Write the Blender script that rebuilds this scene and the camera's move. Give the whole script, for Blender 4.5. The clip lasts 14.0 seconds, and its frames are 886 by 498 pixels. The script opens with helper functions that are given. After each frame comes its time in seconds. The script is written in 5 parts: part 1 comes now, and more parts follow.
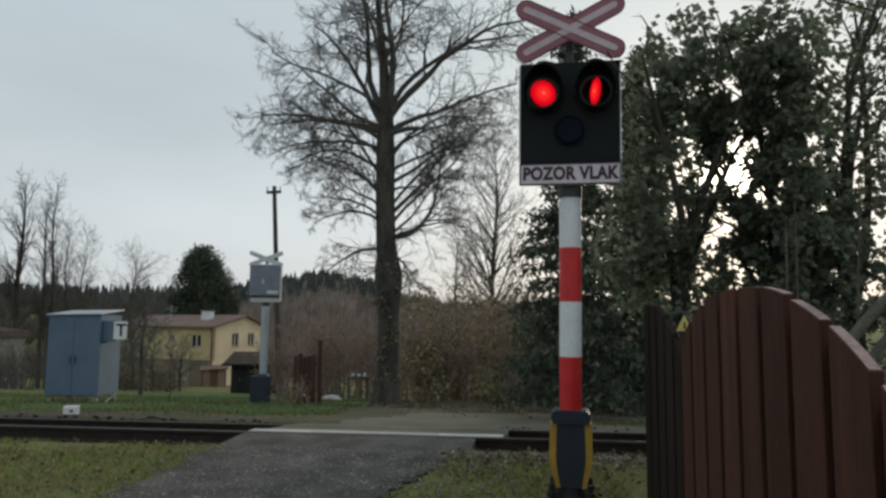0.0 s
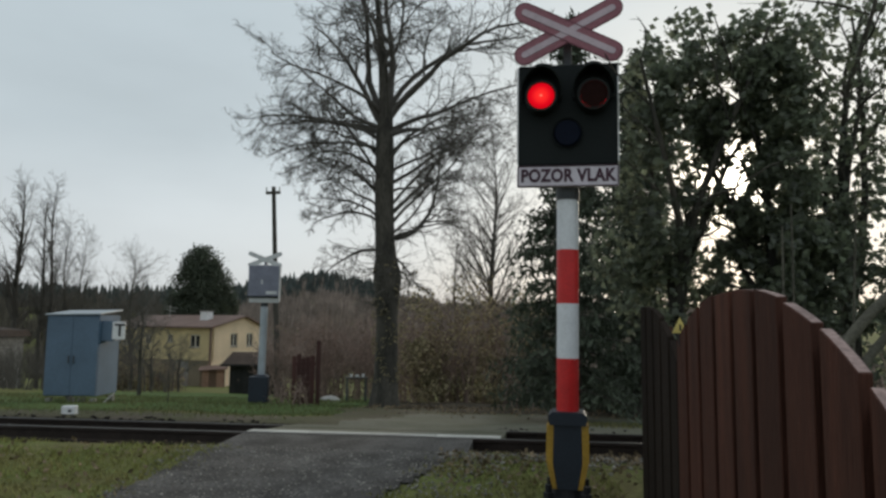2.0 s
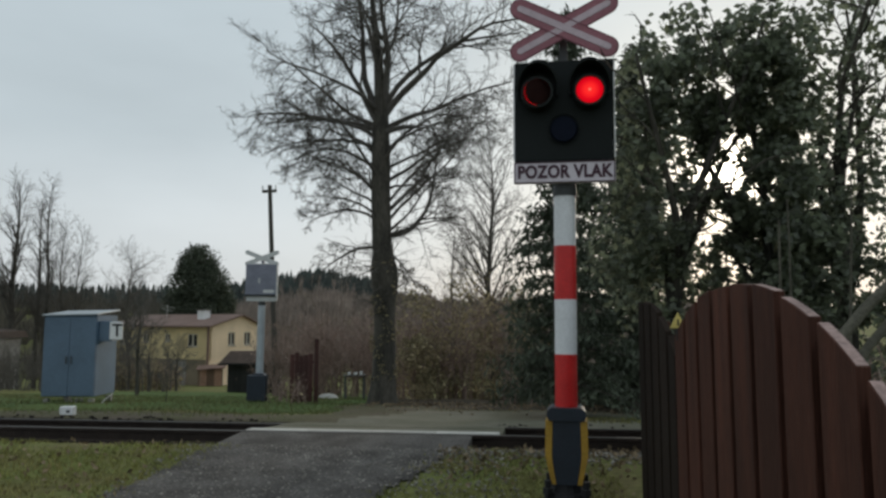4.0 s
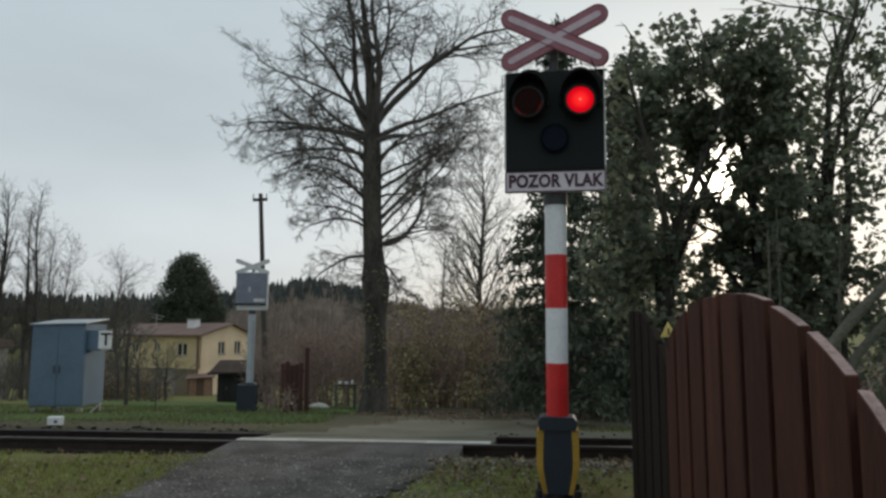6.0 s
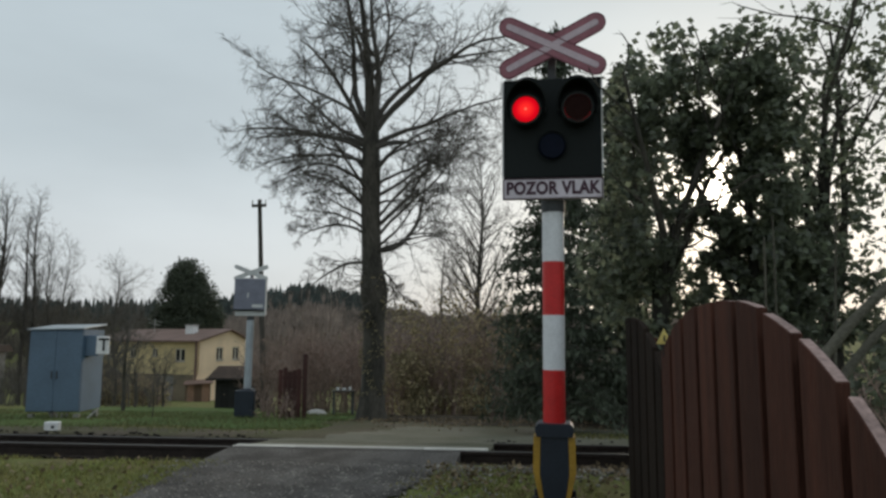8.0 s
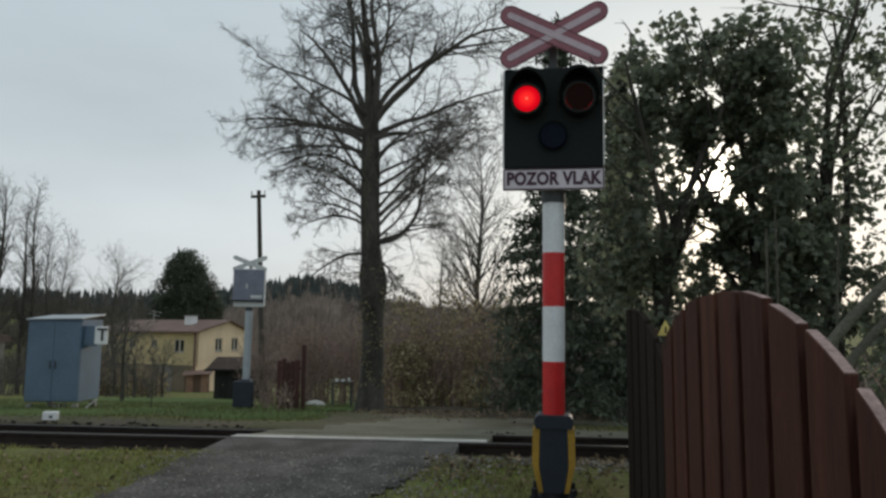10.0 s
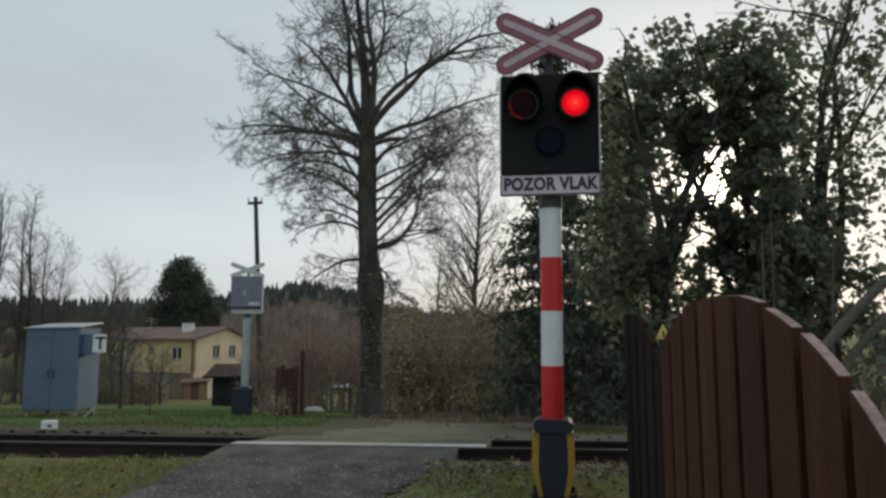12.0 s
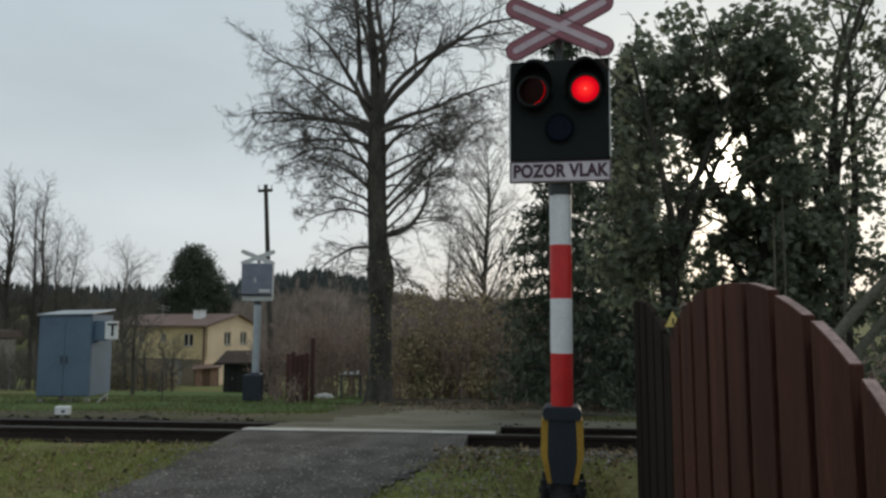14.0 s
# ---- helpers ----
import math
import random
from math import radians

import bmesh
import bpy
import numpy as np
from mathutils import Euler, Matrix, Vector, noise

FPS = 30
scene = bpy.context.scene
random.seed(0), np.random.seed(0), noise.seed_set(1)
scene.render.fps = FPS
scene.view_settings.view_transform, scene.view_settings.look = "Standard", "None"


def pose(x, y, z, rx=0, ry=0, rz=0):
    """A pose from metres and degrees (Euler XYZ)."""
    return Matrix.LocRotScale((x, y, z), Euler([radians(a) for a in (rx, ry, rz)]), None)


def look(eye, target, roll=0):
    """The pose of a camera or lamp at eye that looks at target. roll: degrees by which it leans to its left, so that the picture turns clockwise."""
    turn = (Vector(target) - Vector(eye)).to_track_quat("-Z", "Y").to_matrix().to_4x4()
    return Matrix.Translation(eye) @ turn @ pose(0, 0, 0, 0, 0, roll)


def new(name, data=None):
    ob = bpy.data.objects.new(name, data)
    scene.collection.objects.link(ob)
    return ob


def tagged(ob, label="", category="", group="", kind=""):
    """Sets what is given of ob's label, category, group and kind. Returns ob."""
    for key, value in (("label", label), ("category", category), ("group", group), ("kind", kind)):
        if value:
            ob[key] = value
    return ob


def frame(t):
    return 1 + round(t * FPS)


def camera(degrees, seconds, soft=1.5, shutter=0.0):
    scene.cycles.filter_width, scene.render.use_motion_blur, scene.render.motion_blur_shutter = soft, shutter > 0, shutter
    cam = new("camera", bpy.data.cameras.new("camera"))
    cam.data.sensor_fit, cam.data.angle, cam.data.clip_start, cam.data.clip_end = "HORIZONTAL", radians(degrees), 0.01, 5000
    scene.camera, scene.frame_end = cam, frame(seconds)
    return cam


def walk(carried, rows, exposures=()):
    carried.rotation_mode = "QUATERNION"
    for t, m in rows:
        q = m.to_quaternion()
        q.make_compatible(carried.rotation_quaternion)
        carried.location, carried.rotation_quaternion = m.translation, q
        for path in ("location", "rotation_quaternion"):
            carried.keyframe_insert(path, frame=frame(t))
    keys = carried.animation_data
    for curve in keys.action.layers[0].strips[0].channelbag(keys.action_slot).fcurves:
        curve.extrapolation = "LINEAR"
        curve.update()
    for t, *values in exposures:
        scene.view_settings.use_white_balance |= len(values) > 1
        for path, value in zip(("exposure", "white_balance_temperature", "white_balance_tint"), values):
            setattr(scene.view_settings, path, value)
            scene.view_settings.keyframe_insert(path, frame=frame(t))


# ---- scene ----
from mathutils import Quaternion

cam = camera(62.6, 14.0, 2.7)
PATH = [
    (0, (0.0, 0.006, 1.297), (-0.001, 1.996, 1.5), 0.4),
    (0.5, (0.006, -0.015, 1.304), (0.047, 1.973, 1.521), 0.3),
    (1, (0.006, -0.004, 1.309), (0.031, 1.984, 1.522), 0.4),
    (1.5, (0.011, 0.001, 1.304), (0.012, 1.99, 1.514), 0.5),
    (2, (0.01, -0.011, 1.298), (0.011, 1.978, 1.504), 0.6),
    (2.5, (0.006, -0.005, 1.297), (-0.002, 1.986, 1.49), 0.5),
    (5, (0.005, -0.02, 1.301), (0.031, 1.968, 1.515), -0.2),
    (5.5, (0.013, -0.012, 1.301), (0.045, 1.974, 1.533), -0.1),
    (6, (0.005, -0.016, 1.302), (0.039, 1.971, 1.523), -0.0),
    (6.5, (0.005, -0.008, 1.302), (0.024, 1.978, 1.537), 0.3),
    (7, (0.005, -0.014, 1.3), (0.03, 1.971, 1.54), 0.5),
    (7.5, (0.01, -0.045, 1.306), (0.053, 1.939, 1.556), 0.1),
    (8, (0.014, -0.031, 1.3), (0.051, 1.955, 1.539), 0.2),
    (10.5, (0.012, 0.009, 1.293), (0.056, 1.998, 1.494), 0.6),
    (11, (0.006, 0.003, 1.299), (0.067, 1.995, 1.459), 0.8),
    (11.5, (0.012, -0.05, 1.302), (0.075, 1.935, 1.536), 0.2),
    (12, (0.004, -0.021, 1.299), (0.051, 1.965, 1.529), -0.1),
    (12.5, (0.006, -0.016, 1.302), (0.074, 1.969, 1.539), 0.4),
    (13, (0.009, -0.018, 1.303), (0.067, 1.97, 1.516), 0.4),
    (13.5, (0.01, -0.015, 1.302), (0.05, 1.973, 1.51), -0.0),
    (14, (0.009, -0.015, 1.298), (0.029, 1.975, 1.494), 0.0),
]
walk(cam, [(t, look(eye, target, roll)) for t, eye, target, roll in PATH])

# ---------------------------------------------------------------- light
SUN_AZ, SUN_EL = radians(21.8), radians(10.9)
SUN_DIR = Vector((math.sin(SUN_AZ) * math.cos(SUN_EL), math.cos(SUN_AZ) * math.cos(SUN_EL), math.sin(SUN_EL)))


def build_world():
    w = bpy.data.worlds.new("overcast_sky")
    scene.world = w
    w.use_nodes = True
    nt = w.node_tree
    nt.nodes.clear()
    N, Lk = nt.nodes.new, nt.links.new
    out, bg = N("ShaderNodeOutputWorld"), N("ShaderNodeBackground")
    sky = N("ShaderNodeTexSky")
    sky.sky_type, sky.sun_disc = "NISHITA", False
    sky.sun_elevation, sky.sun_rotation = SUN_EL, SUN_AZ
    sky.dust_density, sky.air_density = 2.0, 1.0
    dim = N("ShaderNodeVectorMath")
    dim.operation = "SCALE"
    dim.inputs[3].default_value = 0.10
    Lk(sky.outputs[0], dim.inputs[0])
    tc = N("ShaderNodeTexCoord")
    sep = N("ShaderNodeSeparateXYZ")
    Lk(tc.outputs["Generated"], sep.inputs[0])
    # cloud layer: grey-blue overhead, paler towards the horizon
    ramp = N("ShaderNodeValToRGB")
    e = ramp.color_ramp.elements
    e[0].position, e[0].color = 0.0, (0.62, 0.655, 0.68, 1)
    e[1].position, e[1].color = 0.62, (0.47, 0.555, 0.60, 1)
    a = e.new(0.13)
    a.color = (0.63, 0.685, 0.715, 1)
    b = e.new(0.24)
    b.color = (0.54, 0.615, 0.655, 1)
    z = e.new(1.0)
    z.color = (0.82, 0.89, 0.93, 1)
    Lk(sep.outputs[2], ramp.inputs[0])
    # long soft streaks
    mp = N("ShaderNodeMapping")
    mp.inputs["Scale"].default_value = (1.3, 1.3, 4.2)
    Lk(tc.outputs["Generated"], mp.inputs[0])
    nz = N("ShaderNodeTexNoise")
    nz.inputs["Scale"].default_value, nz.inputs["Detail"].default_value = 1.6, 5.0
    nz.inputs["Roughness"].default_value = 0.5
    Lk(mp.outputs[0], nz.inputs["Vector"])
    mr = N("ShaderNodeMapRange")
    mr.inputs["From Min"].default_value, mr.inputs["From Max"].default_value = 0.3, 0.7
    mr.inputs["To Min"].default_value, mr.inputs["To Max"].default_value = 0.91, 1.07
    Lk(nz.outputs[0], mr.inputs[0])
    cl = N("ShaderNodeVectorMath")
    cl.operation = "SCALE"
    Lk(ramp.outputs[0], cl.inputs[0])
    Lk(mr.outputs[0], cl.inputs[3])
    mix = N("ShaderNodeMix")
    mix.data_type = "RGBA"
    mix.inputs[0].default_value = 0.93
    Lk(dim.outputs[0], mix.inputs[6])
    Lk(cl.outputs[0], mix.inputs[7])
    # the sun's glow behind thin cloud: wide and warm, with a bright core
    dot = N("ShaderNodeVectorMath")
    dot.operation = "DOT_PRODUCT"
    dot.inputs[1].default_value = SUN_DIR
    Lk(tc.outputs["Generated"], dot.inputs[0])
    total = mix.outputs[2]
    for power, amount, colour in ((14.0, 0.20, (1.0, 0.83, 0.64)), (160.0, 0.40, (1.0, 0.84, 0.62)), (1400.0, 5.0, (1.0, 0.90, 0.74))):
        pw = N("ShaderNodeMath")
        pw.operation, pw.use_clamp = "POWER", False
        mx = N("ShaderNodeMath")
        mx.operation = "MAXIMUM"
        mx.inputs[1].default_value = 0.0
        Lk(dot.outputs["Value"], mx.inputs[0])
        Lk(mx.outputs[0], pw.inputs[0])
        pw.inputs[1].default_value = power
        sc = N("ShaderNodeVectorMath")
        sc.operation = "SCALE"
        sc.inputs[0].default_value = [c * amount for c in colour]
        Lk(pw.outputs[0], sc.inputs[3])
        ad = N("ShaderNodeVectorMath")
        ad.operation = "ADD"
        Lk(total, ad.inputs[0])
        Lk(sc.outputs[0], ad.inputs[1])
        total = ad.outputs[0]
    Lk(total, bg.inputs[0])
    bg.inputs[1].default_value = 1.0
    Lk(bg.outputs[0], out.inputs[0])


build_world()
sun = new("sun", bpy.data.lights.new("sun", "SUN"))
sun.data.energy, sun.data.angle, sun.data.color = 1.1, radians(6), (1.0, 0.86, 0.68)
sun.matrix_world = look(SUN_DIR * 100, (0, 0, 0))
scene.view_settings.exposure = 0.06

# ---------------------------------------------------------------- materials


def mat(name, colour, rough=0.8, metal=0.0, var=0.25, scale=3.0, fine=40.0, bump=0.3, stretch=(1, 1, 1), second=None, rnd=0.0, island=0.0, trans=0.0, spec=0.4):
    """A surface with variation at two scales and a fine relief."""
    m = bpy.data.materials.new(name)
    m.use_nodes = True
    nt = m.node_tree
    N, Lk = nt.nodes.new, nt.links.new
    bs = nt.nodes["Principled BSDF"]
    tc, mp = N("ShaderNodeTexCoord"), N("ShaderNodeMapping")
    mp.inputs["Scale"].default_value = stretch
    Lk(tc.outputs["Object"], mp.inputs[0])
    big, small = N("ShaderNodeTexNoise"), N("ShaderNodeTexNoise")
    big.inputs["Scale"].default_value, big.inputs["Detail"].default_value = scale, 5
    small.inputs["Scale"].default_value, small.inputs["Detail"].default_value = fine, 3
    Lk(mp.outputs[0], big.inputs["Vector"])
    Lk(mp.outputs[0], small.inputs["Vector"])
    c2 = second or [c * (1 - var) for c in colour]
    rp = N("ShaderNodeMapRange")
    rp.inputs["From Min"].default_value, rp.inputs["From Max"].default_value = 0.35, 0.65
    Lk(big.outputs[0], rp.inputs[0])
    mx = N("ShaderNodeMix")
    mx.data_type = "RGBA"
    mx.inputs[6].default_value, mx.inputs[7].default_value = (*c2, 1), (*colour, 1)
    Lk(rp.outputs[0], mx.inputs[0])
    fr = N("ShaderNodeMapRange")
    fr.inputs["From Min"].default_value, fr.inputs["From Max"].default_value = 0.3, 0.7
    fr.inputs["To Min"].default_value, fr.inputs["To Max"].default_value = 1 - var * 0.8, 1 + var * 0.6
    Lk(small.outputs[0], fr.inputs[0])
    last = fr.outputs[0]
    for amount, source in ((rnd, "obj"), (island, "isl")):
        if amount:
            src = N("ShaderNodeObjectInfo").outputs["Random"] if source == "obj" else N("ShaderNodeNewGeometry").outputs["Random Per Island"]
            r2 = N("ShaderNodeMapRange")
            r2.inputs["To Min"].default_value, r2.inputs["To Max"].default_value = 1 - amount, 1 + amount
            Lk(src, r2.inputs[0])
            mu = N("ShaderNodeMath")
            mu.operation = "MULTIPLY"
            Lk(last, mu.inputs[0])
            Lk(r2.outputs[0], mu.inputs[1])
            last = mu.outputs[0]
    sc = N("ShaderNodeVectorMath")
    sc.operation = "SCALE"
    Lk(mx.outputs[2], sc.inputs[0])
    Lk(last, sc.inputs[3])
    Lk(sc.outputs[0], bs.inputs["Base Color"])
    bs.inputs["Roughness"].default_value, bs.inputs["Metallic"].default_value = rough, metal
    bs.inputs["Specular IOR Level"].default_value = spec
    if bump:
        bp = N("ShaderNodeBump")
        bp.inputs["Strength"].default_value, bp.inputs["Distance"].default_value = bump, 0.02
        Lk(small.outputs[0], bp.inputs["Height"])
        Lk(bp.outputs[0], bs.inputs["Normal"])
    if trans:
        tr, ms = N("ShaderNodeBsdfTranslucent"), N("ShaderNodeMixShader")
        Lk(sc.outputs[0], tr.inputs[0])
        ms.inputs[0].default_value = trans
        Lk(bs.outputs[0], ms.inputs[1])
        Lk(tr.outputs[0], ms.inputs[2])
        Lk(ms.outputs[0], nt.nodes["Material Output"].inputs[0])
    return m


def lamp_glow():
    """Red signal light: an even red lens with a hot spot in its middle."""
    m = bpy.data.materials.new("lit_red_lens")
    m.use_nodes = True
    nt = m.node_tree
    nt.nodes.clear()
    N, Lk = nt.nodes.new, nt.links.new
    tc, ln = N("ShaderNodeTexCoord"), N("ShaderNodeVectorMath")
    ln.operation = "LENGTH"
    Lk(tc.outputs["Object"], ln.inputs[0])
    rp = N("ShaderNodeValToRGB")
    e = rp.color_ramp.elements
    e[0].position, e[0].color = 0.0, (3.0, 0.8, 0.5, 1)
    e[1].position, e[1].color = 0.115, (0.42, 0.0, 0.004, 1)
    k = e.new(0.018)
    k.color = (1.1, 0.03, 0.025, 1)
    k = e.new(0.07)
    k.color = (0.74, 0.003, 0.012, 1)
    Lk(ln.outputs["Value"], rp.inputs[0])
    em, out = N("ShaderNodeEmission"), N("ShaderNodeOutputMaterial")
    Lk(rp.outputs[0], em.inputs[0])
    em.inputs[1].default_value = 1.0
    Lk(em.outputs[0], out.inputs[0])
    return m


